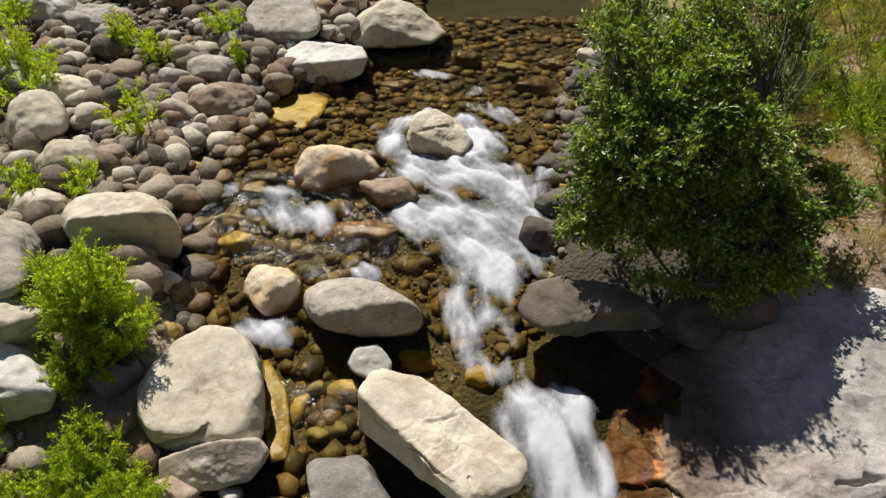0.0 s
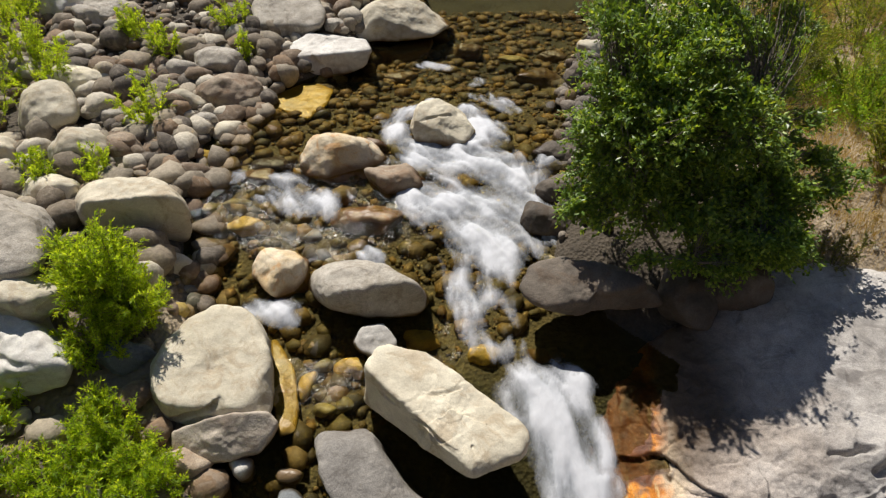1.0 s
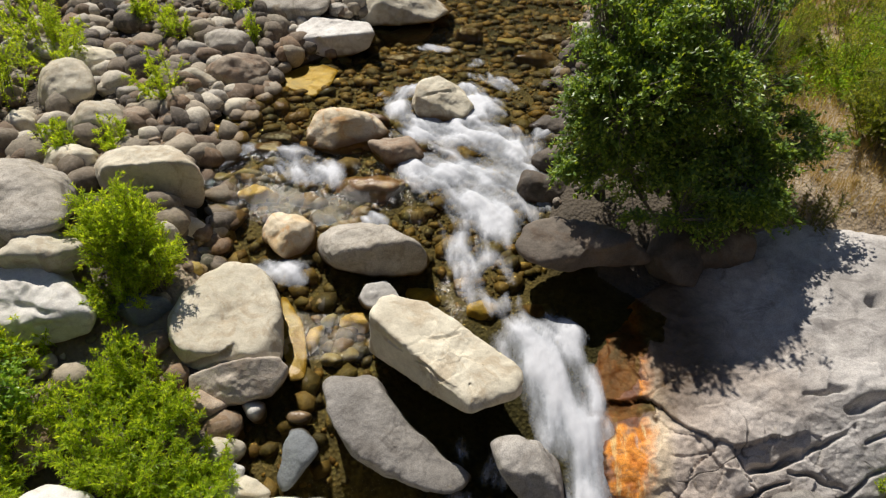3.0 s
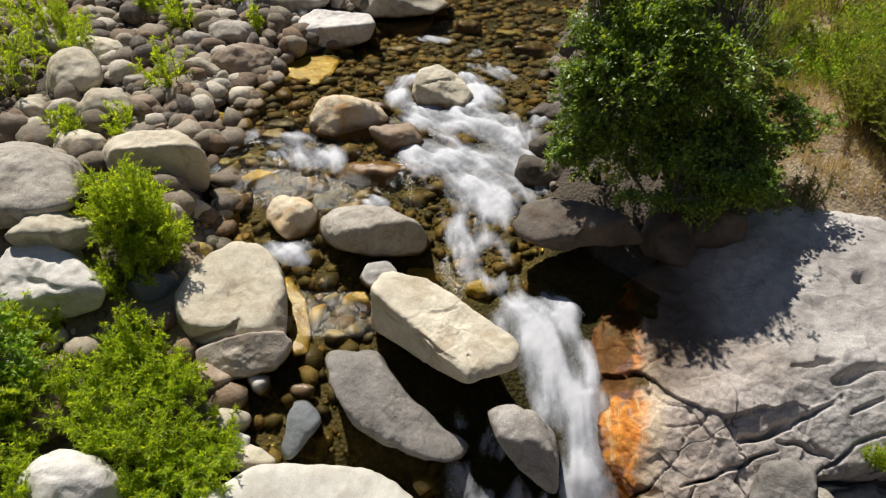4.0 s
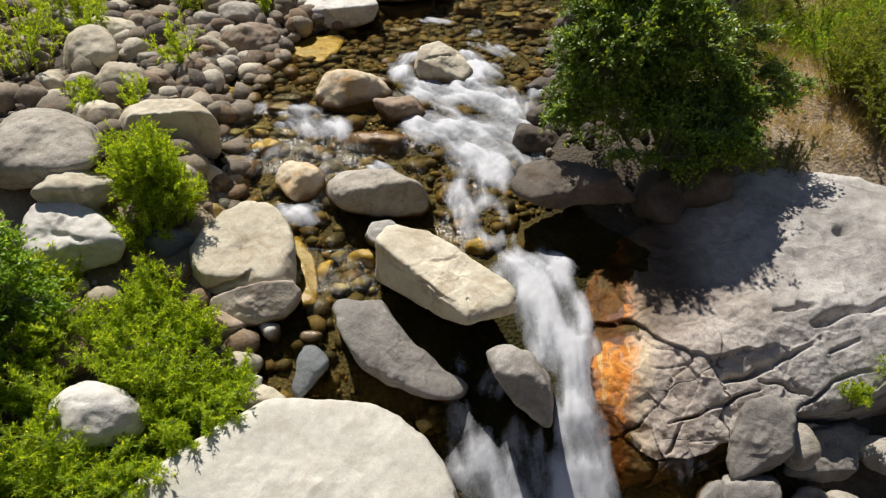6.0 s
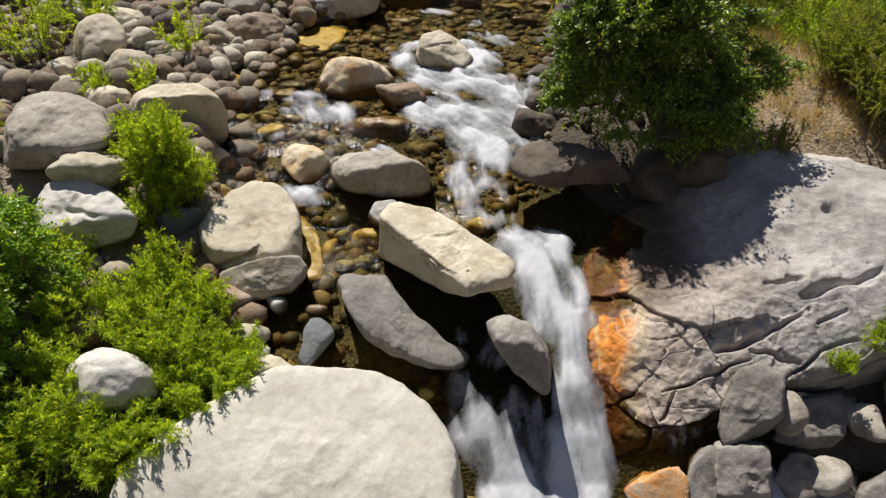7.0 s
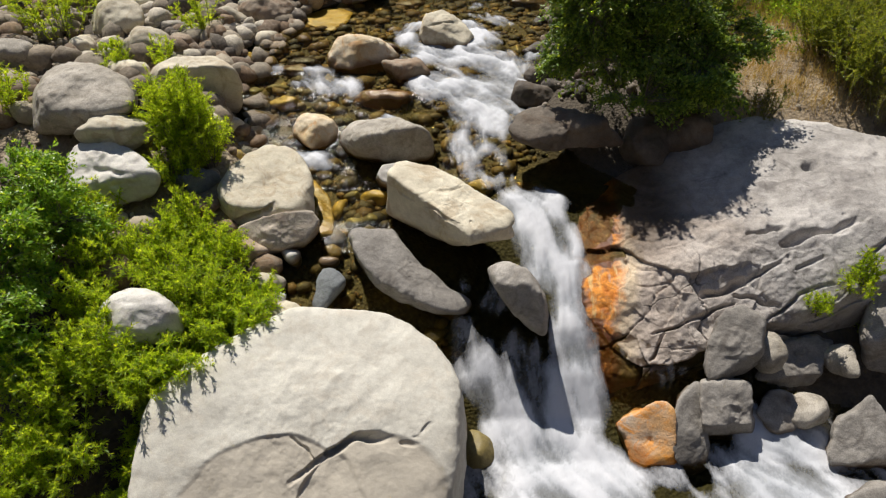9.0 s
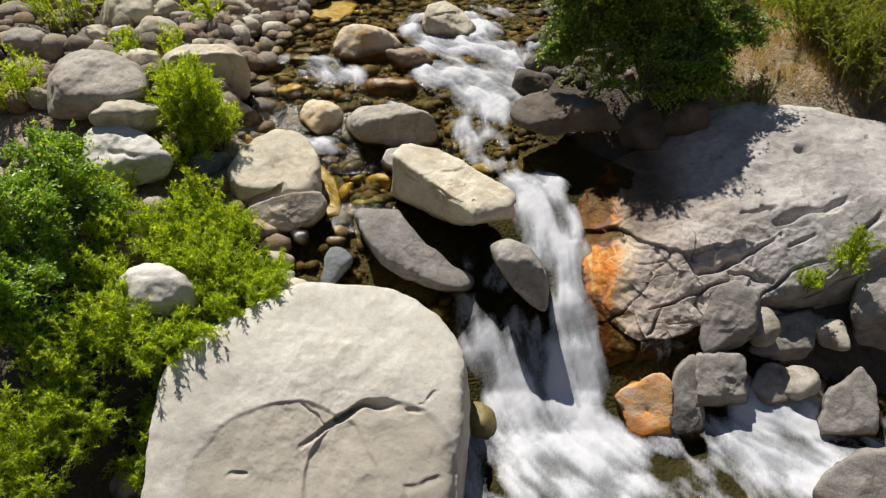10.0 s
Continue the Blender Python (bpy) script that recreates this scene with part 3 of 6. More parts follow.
def cliff_material():
    """Grey-violet granite with pale washes, dark weathering and rust-orange seep streaks towards the fall; wet also
    carries painted alder shade.
    """
    m = Tree("cliff_granite")
    at = m.node("TexCoord", 3)
    sep = m.t.nodes.new("ShaderNodeSeparateXYZ")
    m.put(sep, 0, m.node("Mapping", 0, (), Vector=at, Location=(-0.8, -0.8, 0.0)))
    big = m.noise(at, 0.9, 6.0, 0.6, 0.5)
    mid = m.noise(at, 5.0, 7.0, 0.68)
    col = m.mix(m.step(big, 0.36, 0.64), (0.28, 0.26, 0.24), (0.52, 0.49, 0.46))
    pink = m.step(m.math("ADD", sep.outputs[0], m.math("MULTIPLY", m.math("SUBTRACT", big, 0.5), 2.0)), -2.6, -0.3, 1.0, 0.0)
    col = m.mix(m.math("MULTIPLY", pink, 0.75), col, m.mix(mid, (0.36, 0.28, 0.22), (0.62, 0.51, 0.42)))
    wob = m.math("MULTIPLY", m.math("SUBTRACT", m.noise(at, 2.6, 6.0, 0.65), 0.5), 0.5)
    run = m.math("ADD", m.math("MULTIPLY_ADD", sep.outputs[1], -0.17, sep.outputs[0]), wob)
    runs = m.noise(m.node("Mapping", 0, (), Vector=at, Scale=(3.0, 0.6, 0.6)), 2.4, 6.0, 0.7)
    cream = m.math("MULTIPLY", m.step(run, -2.72, -2.6), m.step(run, -2.2, -2.45))
    col = m.mix(m.math("MULTIPLY", cream, 0.75), col, m.mix(mid, (0.60, 0.44, 0.26), (0.76, 0.64, 0.46)))
    seep = m.math("MULTIPLY", m.step(run, -3.5, -3.35), m.step(run, -2.52, -2.70))
    seep = m.math("MULTIPLY", seep, m.step(runs, 0.22, 0.38))
    rust = m.mix(m.step(mid, 0.35, 0.62), (0.50, 0.14, 0.006), (0.78, 0.31, 0.04))
    col = m.mix(seep, col, m.mix(m.step(runs, 0.54, 0.64), rust, (0.74, 0.50, 0.20)))
    col = m.mix(1.0, col, m.step(mid, 0.3, 0.7, 0.78, 1.14), "MULTIPLY")
    col = m.mix(1.0, col, m.step(m.noise(at, 60.0, 2.0), 0.36, 0.6, 0.82, 1.06), "MULTIPLY")
    col = m.mix(m.math("MULTIPLY", m.step(m.noise(at, 2.0, 8.0, 0.72, 1.0), 0.53, 0.66), 0.65), col, (0.15, 0.135, 0.125))
    scar = m.step(m.noise(m.node("Mapping", 0, (), Vector=at, Scale=(2.2, 0.8, 0.8)), 3.2, 5.0, 0.6, 0.4), 0.60, 0.66)
    col = m.mix(m.math("MULTIPLY", scar, 0.35), col, m.mix(1.0, col, (0.42, 0.38, 0.35), "MULTIPLY"))
    bent = m.node("VectorMath", 0, (("operation", "ADD"),), i0=at, i1=m.node("TexNoise", 1, (), Vector=at, Scale=0.9, Detail=2.5, Roughness=0.5))
    rift = m.node("TexVoronoi", 0, (("feature", "DISTANCE_TO_EDGE"),), Vector=m.node("Mapping", 0, (), Vector=bent, Rotation=(0.4, 0.5, 0.5), Scale=(0.6, 1.0, 0.8)), Scale=0.95)
    wide = m.math("MULTIPLY", m.step(m.noise(at, 1.2, 3.0), 0.54, 0.72, 0.0, 0.011), m.step(sep.outputs[2], 3.0, 2.5))
    crack = m.node("MapRange", 0, (), Value=m.math("SUBTRACT", rift, wide), i1=-0.004, i2=0.006, i3=1.0, i4=0.0)
    crack = m.math("MULTIPLY", crack, m.step(wide, 0.0, 0.006))
    col = m.mix(m.math("MULTIPLY", crack, 0.85), col, (0.035, 0.030, 0.027))
    # Darkens the wet waterline and, under the alder, paints in shade.
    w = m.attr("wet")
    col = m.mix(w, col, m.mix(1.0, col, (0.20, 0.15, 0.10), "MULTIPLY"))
    b = m.bump(m.math("SUBTRACT", mid, crack), 0.55, 0.06)
    b = m.bump(m.noise(at, 24.0, 6.0, 0.7), 0.6, 0.018, b)
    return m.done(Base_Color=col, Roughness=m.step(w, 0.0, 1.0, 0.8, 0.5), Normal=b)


CLIFF = cliff_material()

hewn("foreground_boulder", -1.95, 0.7, -1.9, [
    (0.144, -0.176, 0.97, -1.9, 1.85, -0.72), (0.12, -0.42, 0.9, -1.6, 0.75, -1.0), (0.1, -0.95, 0.35, -1.6, -0.85, -1.9), (1, -0.1, 0.12, 0.15, 0.9, -1.6),
    (-1, 0.05, -0.08, -3.90, 0.5, -1.2), (0, 1, 0.25, -1.9, 2.5, -0.9), (-0.72, 0.7, 0.1, -3.35, 1.5, -0.9), (0.7, 0.7, 0.15, -0.25, 2.05, -1.0), (0, 0, -1, -2, 1, -3.0)],
    CREAM, "huge cream granite boulder with a flaked crescent crack", 16, 8, 0.05, 0.010, 4,
    grooves=[(-2.02, -0.07, -1.33, -1.81, 0.10, -1.28, 0.035, 0.06), (-1.81, 0.10, -1.28, -1.54, 0.33, -1.21, 0.040, 0.10), (-1.54, 0.33, -1.21, -1.17, 0.50, -1.17, 0.050, 0.28), (-1.17, 0.50, -1.17, -0.76, 0.54, -1.21, 0.050, 0.28), (-0.76, 0.54, -1.21, -0.43, 0.46, -1.29, 0.035, 0.09), (-2.01, 0.46, -1.08, -1.69, 0.25, -1.22, 0.020, 0.05), (-2.67, -0.42, -1.40, -2.84, -0.40, -1.37, 0.030, 0.07), (-0.41, 0.56, -1.25, -0.28, 0.74, -1.18, 0.020, 0.05), (-0.62, -0.46, -1.69, -0.17, -0.31, -1.69, 0.030, 0.06)],
    ledges=[(-0.91, -0.35, -1.61, 1.02, 0.050), (-2.16, -0.60, -1.56, 1.21, 0.030)])

hewn("leaning_slab", 0.0, 4.0, -0.2, [
    (0.10, -0.16, 1, -0.2, 4.2, 0.25), (-0.66, -0.73, 0.05, -0.30, 3.80, 0.1), (-0.45, -0.62, -0.62, -0.05, 3.62, -0.38), (0.1, 1, 0.25, -0.5, 4.92, 0.1), (-1, 0.35, 0.15, -1.10, 4.4, 0.1),
    (1, -0.25, 0.1, 1.02, 3.5, -0.2), (0.66, 0.75, 0.2, 0.45, 4.30, 0.15), (0.35, -0.92, 0.05, 0.6, 3.30, -0.1), (0.1, -0.5, 0.85, 0.35, 3.42, 0.10), (0.12, -0.6, -0.8, 0.6, 3.38, -0.27), (0, 0, -1, 0, 4, -0.85)],
    PALE, "wedge-shaped cream granite slab perched above the fall", 15, 7, 0.06, 0.012, 9,
    grooves=[(-1.02, 4.38, 0.2, -0.68, 4.12, 0.15, 0.035, 0.08), (0.40, 3.42, 0.08, 0.95, 3.55, 0.12, 0.04, 0.09), (-0.2, 4.15, 0.27, 0.22, 4.28, 0.25, 0.02, 0.035), (-0.66, 4.1, 0.12, 0.2, 3.4, 0.05, 0.03, 0.03)],
    blocky=(0.75, 0.02, 0.05, -9.0, -8.0))

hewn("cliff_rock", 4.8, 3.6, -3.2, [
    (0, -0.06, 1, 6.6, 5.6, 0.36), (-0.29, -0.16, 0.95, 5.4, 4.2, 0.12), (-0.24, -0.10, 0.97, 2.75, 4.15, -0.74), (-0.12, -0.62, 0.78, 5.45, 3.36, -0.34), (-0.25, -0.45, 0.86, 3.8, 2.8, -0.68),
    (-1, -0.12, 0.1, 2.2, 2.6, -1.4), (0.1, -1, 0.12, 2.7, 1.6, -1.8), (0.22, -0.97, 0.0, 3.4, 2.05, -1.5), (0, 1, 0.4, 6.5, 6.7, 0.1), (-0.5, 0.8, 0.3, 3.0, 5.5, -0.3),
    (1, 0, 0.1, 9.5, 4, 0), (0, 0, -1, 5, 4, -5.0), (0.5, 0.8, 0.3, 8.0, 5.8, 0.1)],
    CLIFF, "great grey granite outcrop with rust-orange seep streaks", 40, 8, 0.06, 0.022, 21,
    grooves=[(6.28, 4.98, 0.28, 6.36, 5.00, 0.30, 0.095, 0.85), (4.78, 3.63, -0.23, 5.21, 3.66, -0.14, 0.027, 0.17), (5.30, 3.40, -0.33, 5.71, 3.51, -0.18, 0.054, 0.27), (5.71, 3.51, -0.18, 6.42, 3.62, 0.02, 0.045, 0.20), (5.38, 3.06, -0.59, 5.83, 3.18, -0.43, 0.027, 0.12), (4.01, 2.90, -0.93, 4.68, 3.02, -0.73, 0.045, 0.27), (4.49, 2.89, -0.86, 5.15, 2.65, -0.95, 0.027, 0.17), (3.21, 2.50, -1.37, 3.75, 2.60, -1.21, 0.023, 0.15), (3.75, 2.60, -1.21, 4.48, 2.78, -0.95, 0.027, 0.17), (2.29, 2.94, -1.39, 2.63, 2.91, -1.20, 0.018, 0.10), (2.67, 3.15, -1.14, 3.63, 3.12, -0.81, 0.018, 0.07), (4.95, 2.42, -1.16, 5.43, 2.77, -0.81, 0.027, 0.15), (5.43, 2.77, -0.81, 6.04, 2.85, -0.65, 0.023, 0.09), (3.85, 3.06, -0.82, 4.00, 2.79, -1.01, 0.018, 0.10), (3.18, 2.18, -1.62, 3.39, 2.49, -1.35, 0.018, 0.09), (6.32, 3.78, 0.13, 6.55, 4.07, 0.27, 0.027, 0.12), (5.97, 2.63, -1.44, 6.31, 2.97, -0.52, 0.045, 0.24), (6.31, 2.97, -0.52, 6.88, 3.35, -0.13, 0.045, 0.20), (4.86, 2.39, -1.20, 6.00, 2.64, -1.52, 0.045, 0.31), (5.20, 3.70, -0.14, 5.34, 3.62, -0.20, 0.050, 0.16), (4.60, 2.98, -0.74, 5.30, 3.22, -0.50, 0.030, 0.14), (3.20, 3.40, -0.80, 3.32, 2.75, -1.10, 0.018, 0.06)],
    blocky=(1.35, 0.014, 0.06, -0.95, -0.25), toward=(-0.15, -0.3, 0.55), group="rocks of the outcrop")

hewn("boulder", -5.93, 5.00, 0.00, [
    (-0.82, -0.29, 0.49, -6.42, 4.82, 0.30),
    (-0.52, 0.13, 0.85, -6.26, 5.07, 0.53),
    (0.16, 0.56, 0.81, -5.84, 5.32, 0.48),
    (0.63, 0.64, 0.45, -5.59, 5.35, 0.25),
    (0.87, 0.21, -0.44, -5.26, 5.16, -0.34),
    (0.31, -0.40, -0.86, -5.75, 4.76, -0.49),
    (-0.03, -0.59, -0.81, -5.95, 4.68, -0.43),
    (-0.65, -0.70, -0.31, -6.35, 4.55, -0.20),
    (-0.10, -0.35, 1.00, -5.59, 4.62, 0.35),
    (0.10, -1.00, 0.10, -5.60, 4.39, 0.05),
    (0.00, 1.00, 0.15, -5.93, 5.80, 0.00),
    (0.00, 0.00, -1.00, -5.93, 5.00, -0.60)],
    WHITE, "whitish rough boulder among willow shrubs", 20.9, 6, 0.102, 0.016, 400, [(-5.90, 4.65, 0.33, -5.20, 4.46, 0.34, 0.050, 0.07), (-5.57, 4.40, 0.15, -5.10, 4.45, 0.21, 0.040, 0.06)], freq=1.08, group="boulders of the creek")
hewn("boulder", -1.03, 5.62, -0.50, [
    (-0.87, 0.30, 0.40, -1.26, 5.70, -0.39),
    (-0.18, 0.74, 0.65, -1.07, 5.79, -0.34),
    (0.76, 0.54, 0.36, -0.83, 5.76, -0.40),
    (0.99, -0.01, -0.11, -0.71, 5.62, -0.53),
    (0.20, -0.77, -0.61, -0.99, 5.46, -0.63),
    (-0.36, -0.77, -0.53, -1.10, 5.46, -0.61),
    (-0.87, -0.45, -0.19, -1.26, 5.50, -0.55),
    (0.10, -0.50, 1.00, -0.99, 5.51, -0.32),
    (0.00, 1.00, 0.15, -1.03, 6.02, -0.50),
    (0.00, 0.00, -1.00, -1.03, 5.62, -0.90)],
    WHITE, "small whitish rock splashed by the current", 26.6, 5, 0.024, 0.010, 401, [], freq=2.75, group="boulders of the creek")
hewn("flat_stone", -3.08, 11.91, 0.30, [
    (-0.73, 0.12, 0.68, -3.44, 11.97, 0.64),
    (-0.25, 0.37, 0.90, -3.18, 12.06, 0.66),
    (0.41, 0.47, 0.78, -2.88, 12.14, 0.68),
    (0.87, -0.07, -0.49, -2.66, 11.88, 0.06),
    (0.62, -0.26, -0.74, -2.84, 11.81, 0.01),
    (-0.32, -0.53, -0.79, -3.21, 11.70, -0.02),
    (-0.41, -0.53, -0.74, -3.25, 11.69, -0.01),
    (0.00, -0.03, 1.00, -3.10, 11.82, 0.37),
    (0.00, 1.00, 0.15, -3.08, 12.61, 0.30),
    (0.00, 0.00, -1.00, -3.08, 11.91, 0.00)],
    GOLD, "flat golden stone just under the clear water", 26.6, 6, 0.017, 0.016, 402, [], freq=1.28, group="boulders of the creek")
hewn("sunken_ledge", -2.34, 4.96, -0.75, [
    (-0.00, 0.78, 0.63, -2.34, 5.50, -0.31),
    (0.83, 0.54, 0.14, -2.12, 5.10, -0.71),
    (0.95, 0.31, -0.07, -2.16, 5.02, -0.76),
    (0.97, 0.09, -0.22, -2.08, 4.98, -0.81),
    (0.13, -0.84, -0.53, -2.25, 4.41, -1.10),
    (-0.96, -0.21, 0.19, -2.47, 4.93, -0.73),
    (-0.94, -0.34, 0.09, -2.47, 4.91, -0.74),
    (0.10, -0.03, 1.00, -2.27, 4.92, -0.71),
    (0.00, 1.00, 0.15, -2.34, 5.86, -0.75),
    (0.00, 0.00, -1.00, -2.34, 4.96, -1.00)],
    GOLD, "golden sunken ledge at the foot of a boulder", 22.8, 6, 0.053, 0.016, 403, [], freq=1.46, group="boulders of the creek")
hewn("boulder", -1.12, 6.26, 0.00, [
    (-0.61, 0.45, 0.66, -1.59, 6.61, 0.50),
    (-0.10, 0.67, 0.74, -1.17, 6.59, 0.36),
    (0.33, 0.67, 0.66, -0.98, 6.57, 0.30),
    (0.57, 0.60, 0.56, -0.82, 6.58, 0.29),
    (0.99, 0.12, 0.09, -0.23, 6.38, 0.08),
    (0.57, -0.60, -0.56, -0.68, 5.79, -0.44),
    (-0.04, -0.76, -0.65, -1.14, 5.93, -0.29),
    (-0.37, -0.74, -0.56, -1.33, 5.87, -0.30),
    (-0.94, -0.34, -0.03, -1.96, 5.97, -0.02),
    (-0.15, -0.10, 1.00, -1.11, 6.01, 0.32),
    (0.05, -1.00, 0.05, -1.11, 5.98, 0.30),
    (-0.70, -0.50, 0.60, -1.93, 6.17, 0.10),
    (0.00, 1.00, 0.15, -1.12, 7.01, 0.00),
    (0.00, 0.00, -1.00, -1.12, 6.26, -0.70)],
    GREY, "smooth egg-shaped grey-tan boulder in midstream", 6.5, 6, 0.065, 0.016, 404, [], freq=1.01, group="boulders of the creek")
# The dark material puts the alder's shade into this boulder's colour.
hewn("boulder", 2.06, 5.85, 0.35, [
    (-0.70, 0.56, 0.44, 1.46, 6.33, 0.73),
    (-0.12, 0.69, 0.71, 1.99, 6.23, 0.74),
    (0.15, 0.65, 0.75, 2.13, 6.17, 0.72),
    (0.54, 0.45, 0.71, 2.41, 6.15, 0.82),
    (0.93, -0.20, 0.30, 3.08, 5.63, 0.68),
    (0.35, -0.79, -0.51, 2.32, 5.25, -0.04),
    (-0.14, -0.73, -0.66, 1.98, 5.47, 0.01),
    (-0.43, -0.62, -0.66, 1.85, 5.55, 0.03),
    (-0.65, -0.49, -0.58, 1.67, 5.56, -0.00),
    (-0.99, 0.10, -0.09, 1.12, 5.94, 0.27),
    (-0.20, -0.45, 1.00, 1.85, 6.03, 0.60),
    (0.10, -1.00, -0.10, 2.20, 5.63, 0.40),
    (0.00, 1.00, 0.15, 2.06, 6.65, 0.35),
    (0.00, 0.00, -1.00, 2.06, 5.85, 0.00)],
    DARK, "brownish-grey boulder with the alder's shade in its dark colour", 7.6, 6, 0.172, 0.016, 405, [], freq=0.90, group="boulders of the creek")
hewn("boulder", -3.15, 4.84, -0.20, [
    (-0.84, 0.05, 0.55, -3.83, 4.88, 0.25),
    (-0.62, 0.38, 0.69, -3.64, 5.15, 0.35),
    (-0.25, 0.65, 0.72, -3.36, 5.41, 0.42),
    (0.42, 0.77, 0.49, -2.79, 5.51, 0.22),
    (0.81, 0.57, 0.14, -2.51, 5.29, -0.09),
    (0.95, 0.30, -0.11, -2.41, 5.08, -0.29),
    (0.95, -0.01, -0.32, -2.30, 4.84, -0.48),
    (0.24, -0.79, -0.56, -2.93, 4.13, -0.70),
    (-0.06, -0.87, -0.48, -3.19, 4.14, -0.59),
    (-0.60, -0.78, -0.16, -3.65, 4.19, -0.33),
    (-0.87, -0.44, 0.22, -3.86, 4.49, -0.02),
    (0.05, -0.20, 1.00, -2.90, 4.28, -0.15),
    (0.00, -1.00, 0.10, -2.91, 4.22, -0.30),
    (0.70, -0.30, 0.60, -2.39, 4.66, -0.20),
    (-0.70, -0.20, 0.70, -3.82, 4.74, 0.05),
    (0.00, 1.00, 0.15, -3.15, 5.94, -0.20),
    (0.00, 0.00, -1.00, -3.15, 4.84, -1.30)],
    PALE, "large cream boulder with a dark cleft at its foot", 17.1, 6, 0.077, 0.016, 406, [(-3.65, 4.19, -0.53, -3.27, 4.22, -0.30, 0.060, 0.16), (-3.27, 4.22, -0.30, -2.91, 4.28, -0.15, 0.050, 0.14)], freq=0.86, group="boulders of the creek")
hewn("boulder", -2.88, 4.07, -0.60, [
    (-0.30, 0.75, 0.59, -2.96, 4.27, -0.45),
    (-0.11, 0.82, 0.55, -2.91, 4.28, -0.46),
    (0.73, 0.66, 0.17, -2.45, 4.46, -0.50),
    (0.83, -0.33, -0.46, -2.48, 3.91, -0.82),
    (0.21, -0.83, -0.52, -2.82, 3.83, -0.75),
    (-0.35, -0.88, -0.31, -3.02, 3.72, -0.72),
    (-0.88, -0.42, 0.20, -3.41, 3.82, -0.48),
    (0.00, -0.85, 0.75, -2.80, 3.97, -0.42),
    (0.00, 1.00, 0.15, -2.88, 4.67, -0.60),
    (0.00, 0.00, -1.00, -2.88, 4.07, -1.30)],
    PINK, "pinkish-brown rough boulder at the creek edge", 22.8, 6, 0.046, 0.016, 407, [], freq=1.43, group="boulders of the creek")
# Its hollow is shaped to give the slab's shadow a curved edge.
hewn("boulder", -0.62, 3.42, -0.85, [
    (-0.26, 0.55, 0.79, -0.87, 3.96, -0.08),
    (0.05, 0.60, 0.80, -0.58, 3.88, -0.25),
    (0.45, 0.56, 0.69, -0.34, 3.77, -0.42),
    (0.69, 0.45, 0.56, -0.12, 3.75, -0.44),
    (1.00, -0.05, 0.04, 0.55, 3.37, -0.81),
    (0.85, -0.40, -0.34, 0.44, 2.92, -1.27),
    (-0.09, -0.72, -0.69, -0.68, 2.88, -1.37),
    (-0.34, -0.68, -0.65, -0.83, 2.99, -1.26),
    (-0.64, -0.58, -0.50, -1.03, 3.05, -1.17),
    (-0.89, -0.39, -0.24, -1.32, 3.12, -1.04),
    (-0.96, -0.28, -0.09, -1.50, 3.17, -0.93),
    (0.28, -0.25, 1.00, -1.02, 3.22, -0.56),
    (-0.30, -1.00, 0.15, -0.64, 2.74, -0.68),
    (0.00, 1.00, 0.15, -0.62, 4.32, -0.85),
    (0.00, 0.00, -1.00, -0.62, 3.42, -1.70)],
    MIDGREY, "long smooth dark-grey boulder under the slab", 8.0, 7, 0.085, 0.016, 408, [(-0.21, 2.99, -0.86, 0.44, 3.01, -1.04, 0.050, 0.05)], freq=0.78, group="boulders of the creek", hollow=(1.18, 5.13, 2.39, 0.50))
hewn("boulder", 1.11, 2.72, -0.75, [
    (-0.43, 0.61, 0.67, 0.81, 3.15, -0.28),
    (0.35, 0.58, 0.74, 1.28, 3.00, -0.40),
    (0.80, 0.31, 0.52, 1.38, 2.83, -0.57),
    (0.96, 0.03, 0.27, 1.46, 2.74, -0.65),
    (0.96, -0.27, -0.03, 1.59, 2.59, -0.76),
    (-0.36, -0.65, -0.67, 0.93, 2.40, -1.08),
    (-0.68, -0.47, -0.56, 0.90, 2.58, -0.92),
    (-0.83, -0.33, -0.45, 0.88, 2.63, -0.88),
    (-0.97, -0.11, -0.23, 0.72, 2.68, -0.84),
    (-0.20, -0.35, 1.00, 0.94, 2.76, -0.30),
    (-0.30, -1.00, 0.30, 1.05, 2.48, -0.50),
    (0.00, 1.00, 0.15, 1.11, 3.17, -0.75),
    (0.00, 0.00, -1.00, 1.11, 2.72, -1.70)],
    MIDGREY, "upright oval grey boulder wedged beside the fall", 6.46, 6, 0.050, 0.016, 409, [], freq=1.33, group="boulders of the creek")
hewn("boulder", -6.72, 6.39, 0.75, [
    (-0.77, -0.31, 0.55, -7.32, 6.15, 1.17),
    (-0.49, 0.03, 0.87, -7.07, 6.41, 1.37),
    (0.00, 0.38, 0.93, -6.72, 6.65, 1.39),
    (0.41, 0.54, 0.73, -6.41, 6.80, 1.30),
    (0.80, 0.54, 0.24, -5.98, 6.89, 0.97),
    (0.87, 0.28, -0.41, -5.93, 6.65, 0.38),
    (0.31, -0.29, -0.91, -6.55, 6.23, 0.23),
    (0.35, -0.26, -0.90, -6.52, 6.24, 0.23),
    (-0.14, -0.55, -0.82, -6.83, 5.96, 0.11),
    (-0.83, -0.49, 0.27, -7.47, 5.95, 1.00),
    (0.00, -0.35, 1.00, -6.23, 5.60, 1.10),
    (0.10, -1.00, -0.10, -6.25, 5.47, 0.90),
    (0.00, 1.00, 0.15, -6.72, 7.39, 0.75),
    (0.00, 0.00, -1.00, -6.72, 6.39, 0.00)],
    GREY, "big round grey granite boulder on the bank", 8.0, 6, 0.091, 0.016, 410, [], freq=0.85, group="boulders of the creek")
